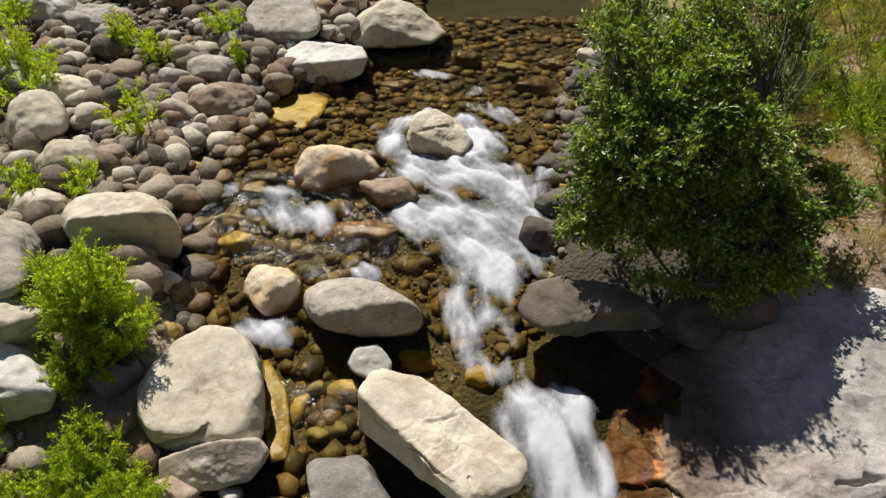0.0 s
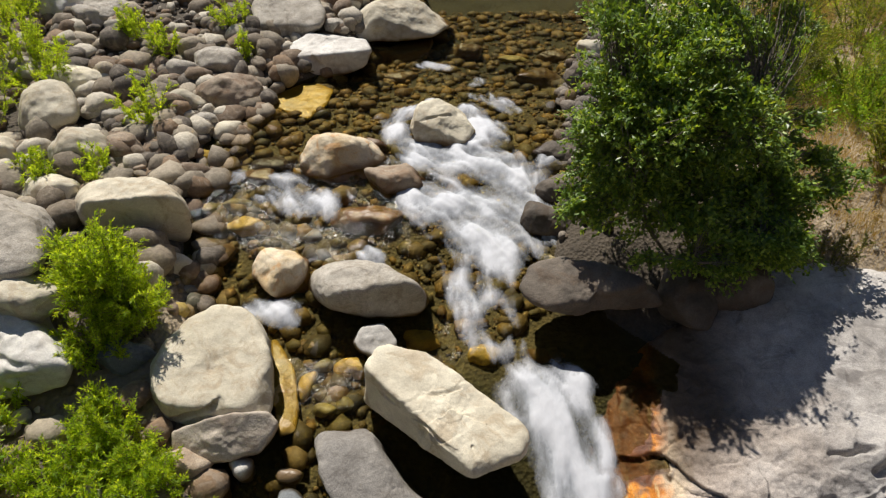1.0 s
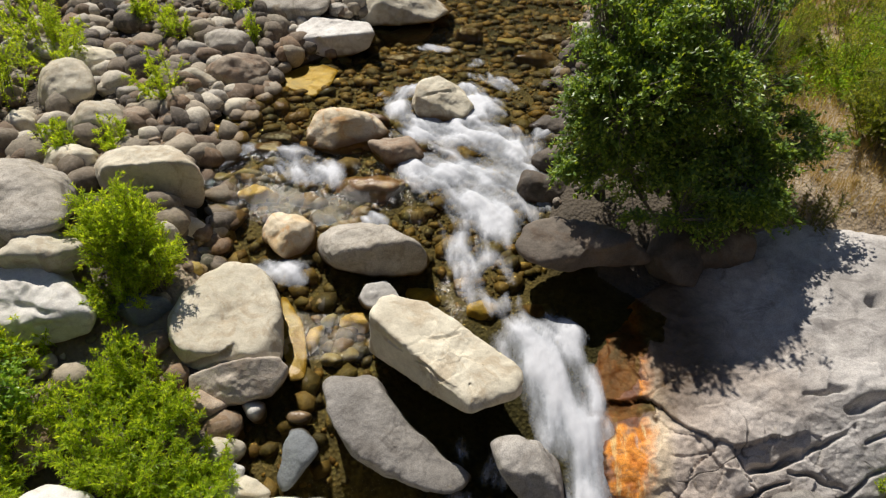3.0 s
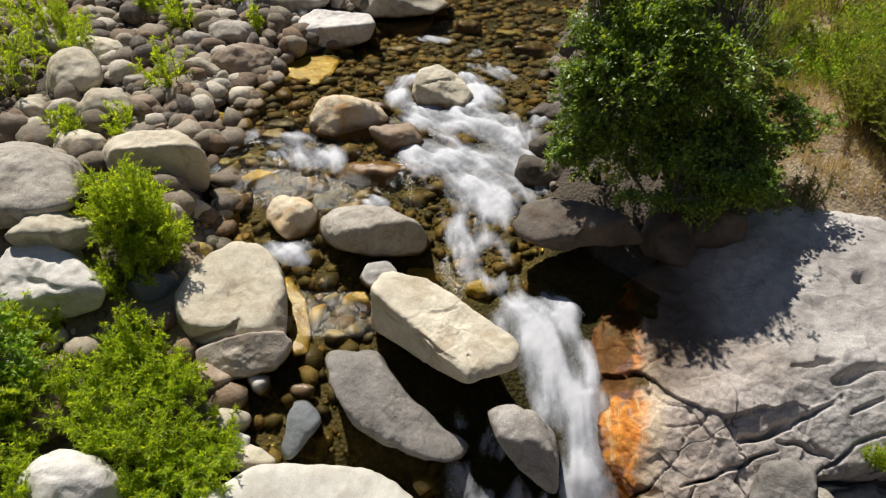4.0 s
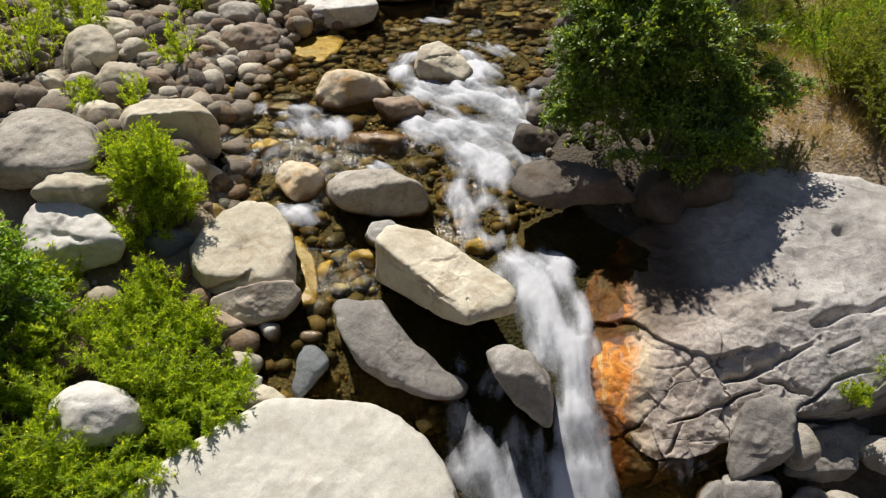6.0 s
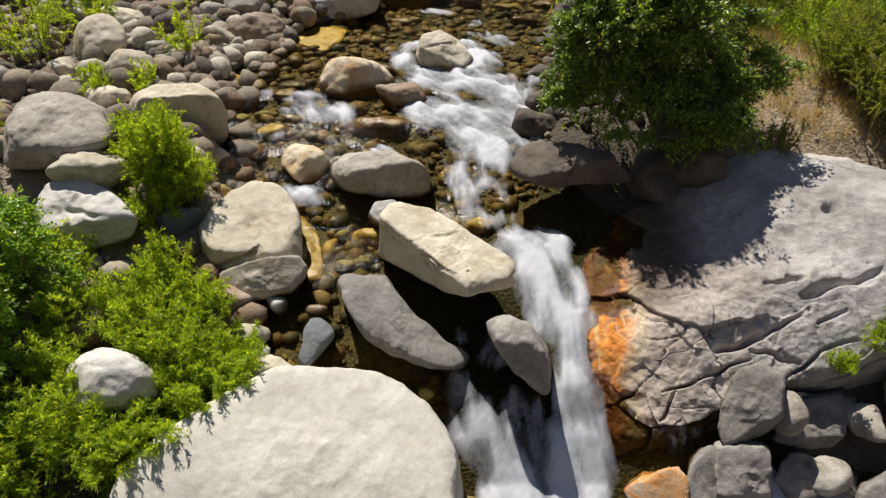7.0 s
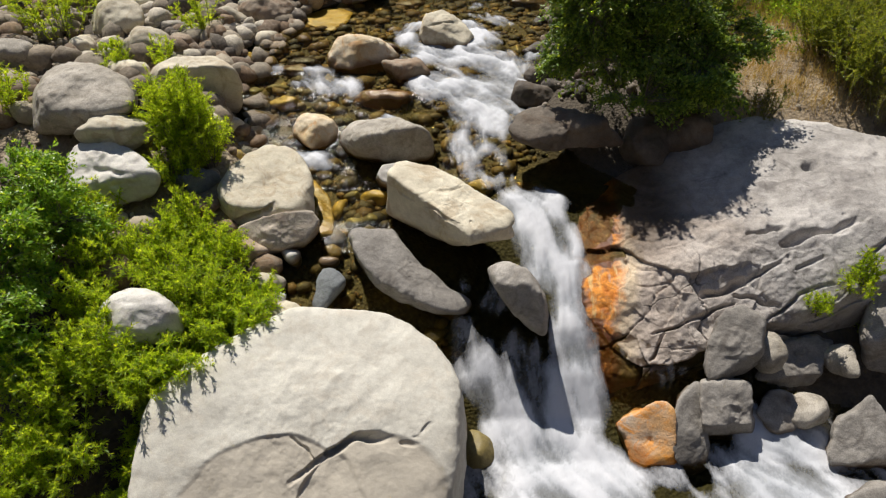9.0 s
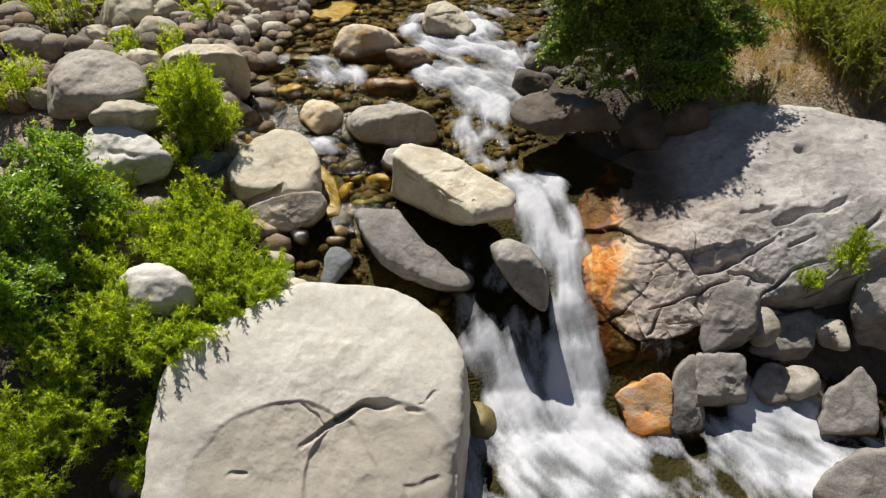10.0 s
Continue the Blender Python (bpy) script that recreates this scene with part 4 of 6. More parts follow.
hewn("boulder", -4.95, 7.36, 0.60, [
    (-0.71, -0.03, 0.71, -5.55, 7.34, 1.20),
    (-0.15, 0.50, 0.86, -5.05, 7.69, 1.16),
    (0.23, 0.65, 0.72, -4.81, 7.77, 1.05),
    (0.78, 0.60, 0.21, -4.41, 7.77, 0.74),
    (0.86, 0.50, 0.03, -4.30, 7.74, 0.62),
    (0.90, 0.16, -0.40, -4.12, 7.51, 0.23),
    (0.09, -0.64, -0.76, -4.89, 6.93, 0.09),
    (-0.26, -0.74, -0.62, -5.09, 6.98, 0.28),
    (-0.56, -0.75, -0.36, -5.31, 6.89, 0.37),
    (-0.84, -0.50, 0.22, -5.68, 6.92, 0.79),
    (0.15, -0.05, 1.00, -4.65, 7.24, 1.08),
    (0.25, -1.00, -0.15, -4.65, 7.16, 1.00),
    (0.00, 1.00, 0.15, -4.95, 8.26, 0.60),
    (0.00, 0.00, -1.00, -4.95, 7.36, -0.20)],
    PALE, "cream boulder with a bright top and undercut face", 9.0, 6, 0.073, 0.016, 411, [], freq=0.91, group="boulders of the creek")
hewn("boulder", -2.74, 13.77, 0.60, [
    (-0.48, 0.22, 0.85, -3.07, 13.92, 1.17),
    (0.12, 0.38, 0.92, -2.69, 13.96, 1.04),
    (0.87, 0.28, 0.40, -1.89, 14.04, 0.99),
    (0.92, -0.05, -0.39, -1.90, 13.72, 0.24),
    (0.43, -0.32, -0.84, -2.47, 13.57, 0.08),
    (-0.23, -0.45, -0.86, -2.87, 13.52, 0.13),
    (-0.76, -0.42, -0.49, -3.31, 13.46, 0.23),
    (-0.97, -0.23, 0.07, -3.65, 13.55, 0.66),
    (-0.05, -0.10, 1.00, -2.60, 13.13, 1.00),
    (0.10, -1.00, 0.00, -2.58, 12.95, 0.97),
    (0.00, 1.00, 0.15, -2.74, 14.57, 0.60),
    (0.00, 0.00, -1.00, -2.74, 13.77, 0.10)],
    WHITE, "white-topped angular block at the pool edge", 30.4, 6, 0.071, 0.016, 412, [(-3.15, 12.92, 0.95, -2.86, 12.92, 0.71, 0.080, 0.10)], freq=0.93, group="boulders of the creek")
hewn("boulder", -1.30, 15.49, 0.80, [
    (-0.67, 0.16, 0.73, -1.79, 15.61, 1.33),
    (-0.51, 0.22, 0.83, -1.63, 15.63, 1.34),
    (0.14, 0.31, 0.94, -1.21, 15.70, 1.44),
    (0.58, 0.28, 0.77, -0.84, 15.71, 1.42),
    (0.48, -0.32, -0.82, -0.89, 15.22, 0.09),
    (0.11, -0.36, -0.92, -1.25, 15.30, 0.32),
    (-0.05, -0.38, -0.92, -1.33, 15.29, 0.32),
    (-0.82, -0.32, -0.47, -2.24, 15.13, 0.26),
    (0.30, -0.50, 1.00, -1.24, 14.87, 1.10),
    (-0.60, -0.60, 0.60, -1.96, 14.94, 1.00),
    (0.00, -1.00, 0.10, -1.25, 14.73, 0.80),
    (0.00, 1.00, 0.15, -1.30, 16.39, 0.80),
    (0.00, 0.00, -1.00, -1.30, 15.49, 0.20)],
    PALE, "pale ridged boulder above the pool", 22.8, 6, 0.094, 0.016, 413, [], freq=0.70, group="boulders of the creek")
hewn("boulder", -4.09, 15.47, 0.90, [
    (-0.92, -0.17, 0.35, -4.85, 15.33, 1.19),
    (-0.68, 0.04, 0.73, -4.59, 15.50, 1.44),
    (-0.08, 0.28, 0.96, -4.15, 15.68, 1.62),
    (0.85, 0.31, 0.42, -3.25, 15.78, 1.31),
    (0.94, 0.07, -0.33, -3.20, 15.53, 0.59),
    (0.45, -0.23, -0.86, -3.80, 15.32, 0.35),
    (0.18, -0.33, -0.93, -3.98, 15.26, 0.32),
    (-0.79, -0.43, -0.43, -4.90, 15.02, 0.45),
    (0.00, -0.30, 1.00, -3.74, 14.28, 1.30),
    (0.00, -1.00, -0.10, -3.73, 14.07, 1.15),
    (0.00, 1.00, 0.15, -4.09, 16.57, 0.90),
    (0.00, 0.00, -1.00, -4.09, 15.47, 0.20)],
    GREY, "tall grey boulder on the gravel bank", 19, 6, 0.079, 0.016, 414, [], freq=0.84, group="boulders of the creek")
hewn("boulder", -7.94, 10.59, 0.75, [
    (-0.77, -0.33, 0.54, -8.30, 10.43, 1.01),
    (-0.44, 0.11, 0.89, -8.16, 10.64, 1.20),
    (0.07, 0.47, 0.88, -7.89, 10.87, 1.29),
    (0.77, 0.61, 0.16, -7.48, 10.95, 0.84),
    (0.84, 0.35, -0.41, -7.45, 10.79, 0.51),
    (0.52, -0.12, -0.84, -7.67, 10.53, 0.32),
    (0.14, -0.43, -0.89, -7.86, 10.37, 0.29),
    (-0.44, -0.70, -0.57, -8.20, 10.16, 0.40),
    (-0.82, -0.50, 0.30, -8.35, 10.34, 0.90),
    (0.05, -0.55, 1.00, -7.29, 9.83, 1.15),
    (0.00, -1.00, 0.05, -7.31, 9.65, 0.90),
    (0.00, 1.00, 0.15, -7.94, 11.39, 0.75),
    (0.00, 0.00, -1.00, -7.94, 10.59, 0.00)],
    PALE, "round cream boulder with lichen on the bank", 8.0, 6, 0.053, 0.016, 415, [], freq=1.24, group="boulders of the creek")
hewn("boulder", -0.01, 10.52, 0.45, [
    (-0.97, 0.08, 0.24, -0.56, 10.57, 0.58),
    (-0.33, 0.43, 0.84, -0.20, 10.76, 0.92),
    (0.56, 0.38, 0.74, 0.23, 10.69, 0.78),
    (0.76, 0.29, 0.58, 0.33, 10.65, 0.71),
    (0.97, -0.17, -0.19, 0.60, 10.41, 0.33),
    (0.35, -0.50, -0.79, 0.16, 10.28, 0.06),
    (-0.23, -0.52, -0.82, -0.12, 10.27, 0.05),
    (-0.90, -0.25, -0.34, -0.53, 10.38, 0.25),
    (0.25, -0.45, 1.00, -0.03, 10.25, 0.72),
    (-0.20, -1.00, 0.20, -0.09, 10.03, 0.60),
    (0.00, 1.00, 0.15, -0.01, 11.07, 0.45),
    (0.00, 0.00, -1.00, -0.01, 10.52, -0.20)],
    PALE, "pinkish cream boulder parting the white water", 24.7, 6, 0.050, 0.016, 416, [(-0.41, 10.15, 0.77, 0.13, 10.41, 0.75, 0.030, 0.05)], freq=1.33, group="boulders of the creek")
hewn("boulder", 4.31, 2.14, -1.30, [
    (-0.89, 0.43, -0.12, 4.05, 2.27, -1.34),
    (-0.83, 0.56, 0.04, 4.04, 2.33, -1.29),
    (-0.33, 0.74, 0.58, 4.11, 2.60, -0.94),
    (0.68, 0.20, 0.71, 4.70, 2.26, -0.90),
    (0.88, -0.41, 0.23, 4.67, 1.98, -1.21),
    (0.64, -0.73, -0.23, 4.56, 1.86, -1.39),
    (0.38, -0.80, -0.46, 4.48, 1.81, -1.49),
    (-0.21, -0.68, -0.70, 4.20, 1.76, -1.70),
    (-0.91, 0.17, -0.37, 3.93, 2.21, -1.45),
    (-0.30, -0.60, 0.75, 4.32, 2.08, -1.13),
    (0.30, -1.00, 0.00, 4.36, 1.86, -1.40),
    (0.00, 1.00, 0.15, 4.31, 2.74, -1.30),
    (0.00, 0.00, -1.00, 4.31, 2.14, -2.20)],
    MIDGREY, "rounded grey granite block of the outcrop", 13.3, 6, 0.085, 0.016, 417, [], freq=1.43, group="rocks of the outcrop")
hewn("boulder", 4.19, 1.44, -2.00, [
    (-0.21, 0.80, 0.57, 4.09, 1.86, -1.70),
    (0.21, 0.68, 0.70, 4.29, 1.77, -1.66),
    (0.89, -0.22, 0.39, 4.53, 1.36, -1.85),
    (0.85, -0.50, 0.15, 4.53, 1.25, -1.94),
    (0.08, -0.84, -0.53, 4.24, 0.98, -2.30),
    (-0.90, 0.05, -0.43, 3.86, 1.46, -2.16),
    (-0.92, 0.25, -0.29, 3.88, 1.53, -2.10),
    (0.00, -0.55, 0.80, 4.13, 1.42, -1.75),
    (0.00, -1.00, -0.30, 4.12, 1.19, -2.00),
    (0.00, 1.00, 0.15, 4.19, 2.04, -2.00),
    (0.00, 0.00, -1.00, 4.19, 1.44, -2.90)],
    MIDGREY, "square grey granite block of the outcrop", 17.1, 6, 0.077, 0.016, 418, [], freq=1.57, group="rocks of the outcrop")
hewn("boulder", 5.17, 1.66, -2.25, [
    (-0.75, 0.66, 0.04, 4.95, 1.85, -2.24),
    (-0.32, 0.83, 0.46, 5.08, 1.89, -2.12),
    (0.45, 0.51, 0.73, 5.30, 1.80, -2.04),
    (0.86, -0.18, 0.48, 5.43, 1.60, -2.11),
    (0.67, -0.74, -0.09, 5.36, 1.45, -2.27),
    (0.04, -0.82, -0.57, 5.19, 1.41, -2.42),
    (-0.76, -0.20, -0.62, 4.93, 1.59, -2.45),
    (0.00, -0.50, 0.80, 5.03, 1.53, -2.10),
    (0.00, 1.00, 0.15, 5.17, 2.16, -2.25),
    (0.00, 0.00, -1.00, 5.17, 1.66, -2.90)],
    MIDGREY, "oval grey block below the outcrop", 11.4, 5, 0.056, 0.012, 419, [], freq=2.18, group="rocks of the outcrop")
hewn("boulder", 5.53, 2.27, -1.80, [
    (-0.73, 0.67, 0.10, 5.26, 2.52, -1.76),
    (-0.64, 0.74, 0.22, 5.32, 2.52, -1.72),
    (-0.20, 0.78, 0.59, 5.46, 2.54, -1.59),
    (0.34, 0.51, 0.79, 5.71, 2.53, -1.39),
    (0.81, -0.56, 0.18, 5.88, 2.03, -1.72),
    (0.67, -0.74, -0.10, 5.78, 1.99, -1.84),
    (0.12, -0.80, -0.59, 5.58, 1.96, -2.03),
    (-0.49, -0.47, -0.73, 5.26, 2.01, -2.20),
    (-0.10, -0.50, 0.85, 5.47, 2.20, -1.65),
    (0.00, -1.00, 0.00, 5.44, 1.95, -1.85),
    (0.00, 1.00, 0.15, 5.53, 2.97, -1.80),
    (0.00, 0.00, -1.00, 5.53, 2.27, -2.80)],
    MIDGREY, "angular grey granite block of the outcrop", 17.1, 6, 0.086, 0.016, 420, [], freq=1.40, group="rocks of the outcrop")
hewn("boulder", 3.69, 1.21, -2.20, [
    (-0.67, 0.70, 0.25, 3.33, 1.58, -2.07),
    (0.92, -0.14, 0.38, 3.90, 1.17, -2.11),
    (0.92, -0.19, 0.34, 3.88, 1.17, -2.13),
    (0.87, -0.47, 0.12, 3.92, 1.08, -2.17),
    (0.29, -0.87, -0.41, 3.85, 0.71, -2.44),
    (-0.83, -0.22, -0.51, 3.31, 1.11, -2.43),
    (-0.94, 0.26, -0.23, 3.46, 1.27, -2.26),
    (0.15, -0.60, 0.75, 3.61, 1.39, -2.05),
    (0.00, -1.00, 0.00, 3.52, 0.82, -2.40),
    (0.00, 1.00, 0.15, 3.69, 1.91, -2.20),
    (0.00, 0.00, -1.00, 3.69, 1.21, -2.90)],
    MIDGREY, "tall grey block with a pinkish edge", 17.1, 6, 0.093, 0.016, 421, [], freq=1.30, group="rocks of the outcrop")
hewn("boulder", 3.00, 1.14, -2.25, [
    (-0.58, 0.73, 0.35, 2.71, 1.50, -2.08),
    (-0.22, 0.81, 0.55, 2.88, 1.55, -1.97),
    (0.89, 0.05, 0.45, 3.43, 1.17, -2.03),
    (0.94, -0.23, 0.26, 3.38, 1.05, -2.14),
    (0.54, -0.79, -0.28, 3.27, 0.74, -2.39),
    (-0.25, -0.77, -0.58, 2.86, 0.72, -2.56),
    (-0.82, -0.31, -0.49, 2.65, 1.01, -2.46),
    (-0.94, -0.02, -0.33, 2.59, 1.13, -2.39),
    (-0.30, -0.60, 0.70, 3.02, 1.18, -2.12),
    (0.00, -1.00, 0.05, 2.99, 0.82, -2.40),
    (0.00, 1.00, 0.15, 3.00, 1.84, -2.25),
    (0.00, 0.00, -1.00, 3.00, 1.14, -2.90)],
    ORANGE, "block stained bright orange by seeping water", 15.2, 6, 0.086, 0.016, 422, [], freq=1.41, group="rocks of the outcrop")
hewn("boulder", 5.96, 0.95, -2.15, [
    (-0.79, 0.60, -0.16, 5.69, 1.16, -2.21),
    (-0.48, 0.84, 0.26, 5.75, 1.33, -2.03),
    (0.75, 0.01, 0.66, 6.35, 0.95, -1.81),
    (0.81, -0.48, 0.34, 6.20, 0.80, -2.05),
    (0.62, -0.79, -0.01, 6.21, 0.64, -2.15),
    (-0.10, -0.82, -0.57, 5.91, 0.50, -2.46),
    (-0.84, 0.09, -0.54, 5.61, 0.99, -2.38),
    (-0.20, -0.60, 0.75, 5.89, 1.03, -2.00),
    (0.00, -1.00, -0.20, 5.79, 0.77, -2.20),
    (0.00, 1.00, 0.15, 5.96, 1.65, -2.15),
    (0.00, 0.00, -1.00, 5.96, 0.95, -2.90)],
    MIDGREY, "angular grey block at the lower pool", 17.1, 6, 0.087, 0.016, 423, [], freq=1.39, group="rocks of the outcrop")
hewn("boulder", 5.76, -0.05, -2.30, [
    (-0.68, 0.74, -0.04, 5.46, 0.27, -2.32),
    (-0.40, 0.89, 0.24, 5.61, 0.27, -2.21),
    (-0.10, 0.88, 0.47, 5.71, 0.34, -2.10),
    (0.76, -0.00, 0.65, 6.26, -0.05, -1.87),
    (0.67, -0.73, 0.16, 6.12, -0.44, -2.21),
    (-0.00, -0.90, -0.43, 5.76, -0.51, -2.52),
    (-0.85, 0.05, -0.52, 5.15, -0.02, -2.67),
    (-0.10, -0.50, 0.80, 5.66, 0.05, -2.20),
    (0.00, 1.00, 0.15, 5.76, 0.75, -2.30),
    (0.00, 0.00, -1.00, 5.76, -0.05, -3.00)],
    MIDGREY, "rough grey block at the lower pool", 15.2, 6, 0.107, 0.016, 424, [], freq=1.14, group="rocks of the outcrop")
hewn("boulder", 7.57, 2.90, -1.50, [
    (-0.77, 0.63, -0.08, 7.04, 3.34, -1.56),
    (-0.65, 0.74, 0.18, 7.02, 3.52, -1.35),
    (0.28, 0.37, 0.88, 7.95, 3.41, -0.29),
    (0.75, -0.44, 0.48, 8.23, 2.51, -1.07),
    (0.62, -0.78, -0.00, 8.15, 2.17, -1.50),
    (-0.10, -0.72, -0.68, 7.44, 2.00, -2.35),
    (-0.77, 0.07, -0.63, 6.86, 2.96, -2.09),
    (-0.83, 0.39, -0.40, 6.96, 3.18, -1.79),
    (-0.30, -0.60, 0.75, 6.77, 2.43, -1.00),
    (-0.10, -1.00, 0.00, 6.85, 2.17, -1.50),
    (0.00, 1.00, 0.15, 7.57, 4.10, -1.50),
    (0.00, 0.00, -1.00, 7.57, 2.90, -3.00)],
    MIDGREY, "dark grey rock wall of the outcrop", 13.3, 6, 0.191, 0.016, 425, [], freq=0.63, group="rocks of the outcrop")
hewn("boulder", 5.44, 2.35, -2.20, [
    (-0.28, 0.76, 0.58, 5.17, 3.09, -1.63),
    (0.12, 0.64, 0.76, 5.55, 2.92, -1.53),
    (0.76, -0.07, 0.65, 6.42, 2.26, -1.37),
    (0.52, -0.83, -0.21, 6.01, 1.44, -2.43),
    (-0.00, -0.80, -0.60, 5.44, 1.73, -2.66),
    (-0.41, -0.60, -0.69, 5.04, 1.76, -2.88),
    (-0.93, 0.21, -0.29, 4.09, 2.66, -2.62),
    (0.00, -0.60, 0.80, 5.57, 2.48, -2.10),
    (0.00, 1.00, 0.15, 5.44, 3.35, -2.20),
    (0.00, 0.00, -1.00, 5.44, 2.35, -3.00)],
    DARK, "dark rock behind the fallen blocks", 11.4, 6, 0.212, 0.016, 426, [], freq=0.57, group="rocks of the outcrop")

# ---- boulders and stones, from upstream down ----
boulder(-9.90, 14.93, 1.44, 1.21, 0.67, 0.52, "white", seed=101)
boulder(-8.53, 14.32, 1.26, 0.36, 0.27, 0.30, "grey", seed=102)
boulder(-7.80, 13.96, 1.17, 0.34, 0.22, 0.24, "grey", seed=103)
boulder(-8.44, 14.80, 1.32, 0.83, 0.46, 0.30, "grey", seed=104)
boulder(-9.05, 12.07, 0.96, 0.41, 0.26, 0.28, "grey", seed=105)
boulder(-7.83, 11.74, 0.84, 0.64, 0.35, 0.34, "pale", seed=106)
boulder(-6.63, 9.10, 0.65, 0.53, 0.49, 0.54, "pale", seed=107)
boulder(-6.01, 9.47, 0.56, 0.42, 0.28, 0.30, "brown", seed=108)
boulder(-5.40, 9.66, 0.49, 0.16, 0.13, 0.14, "pale", seed=109)
boulder(-4.80, 10.56, 0.53, 0.33, 0.20, 0.22, "grey", seed=110)
boulder(-4.36, 10.40, 0.32, 0.31, 0.27, 0.29, "pale", seed=111, turn=35)
boulder(-5.48, 11.18, 0.66, 0.39, 0.24, 0.26, "pale", seed=112)
boulder(-4.55, 11.57, 0.66, 0.73, 0.40, 0.42, "brown", seed=113, turn=20)
boulder(-5.02, 12.64, 0.83, 0.65, 0.39, 0.43, "grey", seed=114)
boulder(-5.72, 12.19, 0.80, 0.36, 0.30, 0.33, "grey", seed=115)
boulder(-6.62, 10.47, 0.65, 0.28, 0.18, 0.20, "grey", seed=116)
boulder(-6.12, 10.34, 0.62, 0.25, 0.18, 0.20, "grey", seed=117)
boulder(-5.65, 10.20, 0.58, 0.25, 0.18, 0.20, "grey", seed=118)
boulder(-6.98, 11.03, 0.69, 0.33, 0.21, 0.23, "brown", seed=119)
boulder(-7.40, 10.98, 0.67, 0.29, 0.16, 0.16, "grey", seed=120)
boulder(-5.65, 8.86, 0.45, 0.23, 0.13, 0.13, "brown", seed=121)
boulder(-7.15, 8.11, 0.50, 0.23, 0.18, 0.19, "brown", seed=122)
boulder(-5.55, 9.26, 0.47, 0.17, 0.11, 0.12, "grey", seed=123)
boulder(-6.04, 9.02, 0.53, 0.19, 0.12, 0.13, "grey", seed=124)
boulder(-2.69, 14.60, 0.98, 0.23, 0.20, 0.22, "grey", seed=125)
boulder(-1.17, 14.55, 0.06, 0.54, 0.30, 0.33, "pale", seed=126)
boulder(-0.21, 15.75, 0.11, 0.40, 0.25, 0.28, "grey", seed=127)
boulder(-1.11, 13.41, 0.05, 0.45, 0.25, 0.20, "grey", seed=128)
boulder(0.71, 14.72, 0.13, 0.41, 0.34, 0.37, "grey", seed=129)
boulder(1.75, 14.03, 0.36, 0.41, 0.23, 0.13, "olive", seed=130)
boulder(2.86, 14.71, 0.01, 0.43, 0.24, 0.24, "grey", seed=131)
boulder(2.30, 13.16, 0.10, 0.63, 0.35, 0.39, "grey", seed=132, lean=10)
boulder(3.40, 13.13, 1.10, 0.38, 0.21, 0.16, "pale", seed=133)
boulder(3.08, 11.94, 0.93, 0.46, 0.35, 0.39, "dark", seed=134)
boulder(-2.00, 9.63, 0.20, 0.76, 0.53, 0.59, "rust", seed=135)
boulder(-1.40, 10.08, 0.15, 0.33, 0.28, 0.30, "brown", seed=136)
boulder(-0.83, 8.91, 0.07, 0.51, 0.39, 0.43, "brown", seed=137)
boulder(2.25, 9.76, 0.25, 0.55, 0.30, 0.33, "dark", seed=138)
boulder(2.14, 8.59, 0.17, 0.46, 0.32, 0.35, "dark", seed=139)
boulder(1.81, 7.87, -0.02, 0.49, 0.31, 0.34, "dark", seed=140)
boulder(-1.37, 8.11, -0.24, 0.67, 0.37, 0.41, "rust", seed=141)
boulder(-2.65, 6.92, -0.24, 0.48, 0.39, 0.43, "rust", seed=142)
boulder(-3.42, 7.89, -0.13, 0.34, 0.21, 0.24, "gold", seed=143)
boulder(-4.16, 8.30, -0.05, 0.23, 0.16, 0.17, "olive", seed=144)
boulder(-3.73, 8.42, -0.02, 0.23, 0.14, 0.15, "olive", seed=145)
boulder(-3.30, 9.50, 0.13, 0.41, 0.23, 0.15, "dark", seed=146)
boulder(-4.72, 9.79, 0.13, 0.38, 0.22, 0.24, "gold", seed=147)
boulder(-3.55, 9.17, 0.06, 0.35, 0.19, 0.17, "brown", seed=148)
boulder(-2.81, 9.07, -0.01, 0.25, 0.14, 0.15, "dark", seed=149)
boulder(-4.30, 6.87, -0.04, 0.25, 0.20, 0.22, "pale", seed=150)
boulder(-3.92, 6.53, -0.38, 0.31, 0.17, 0.16, "grey", seed=151)
boulder(-1.99, 5.06, -0.81, 0.14, 0.19, 0.17, "gold", seed=152)
boulder(-1.78, 5.32, -0.74, 0.14, 0.11, 0.12, "olive", seed=153)
boulder(-1.38, 5.33, -0.82, 0.28, 0.19, 0.21, "gold", seed=154)
boulder(-0.31, 5.76, -0.70, 0.28, 0.19, 0.21, "gold", seed=155)
boulder(-1.68, 4.62, -0.81, 0.17, 0.12, 0.13, "olive", seed=156)
boulder(-1.38, 4.70, -0.79, 0.15, 0.11, 0.12, "olive", seed=157)
boulder(0.61, 5.47, -0.63, 0.27, 0.17, 0.19, "gold", seed=158)
boulder(-6.60, 8.06, 0.54, 0.57, 0.31, 0.31, "pale", seed=159)
boulder(-5.77, 5.44, 0.62, 0.64, 0.35, 0.32, "pale", seed=160)
boulder(-4.51, 5.08, -0.18, 0.41, 0.23, 0.25, "blue", seed=161)
boulder(-4.42, 2.00, -0.50, 0.60, 0.42, 0.44, "white", seed=162, power=6.0)
boulder(2.54, 5.45, -1.15, 0.28, 0.37, 0.33, "dark", seed=163)
boulder(-2.97, 3.18, -0.93, 0.30, 0.21, 0.21, "pale", seed=164)
boulder(-2.60, 3.76, -0.86, 0.17, 0.14, 0.16, "white", seed=165)
boulder(-2.03, 3.68, -0.90, 0.18, 0.11, 0.10, "white", seed=166)
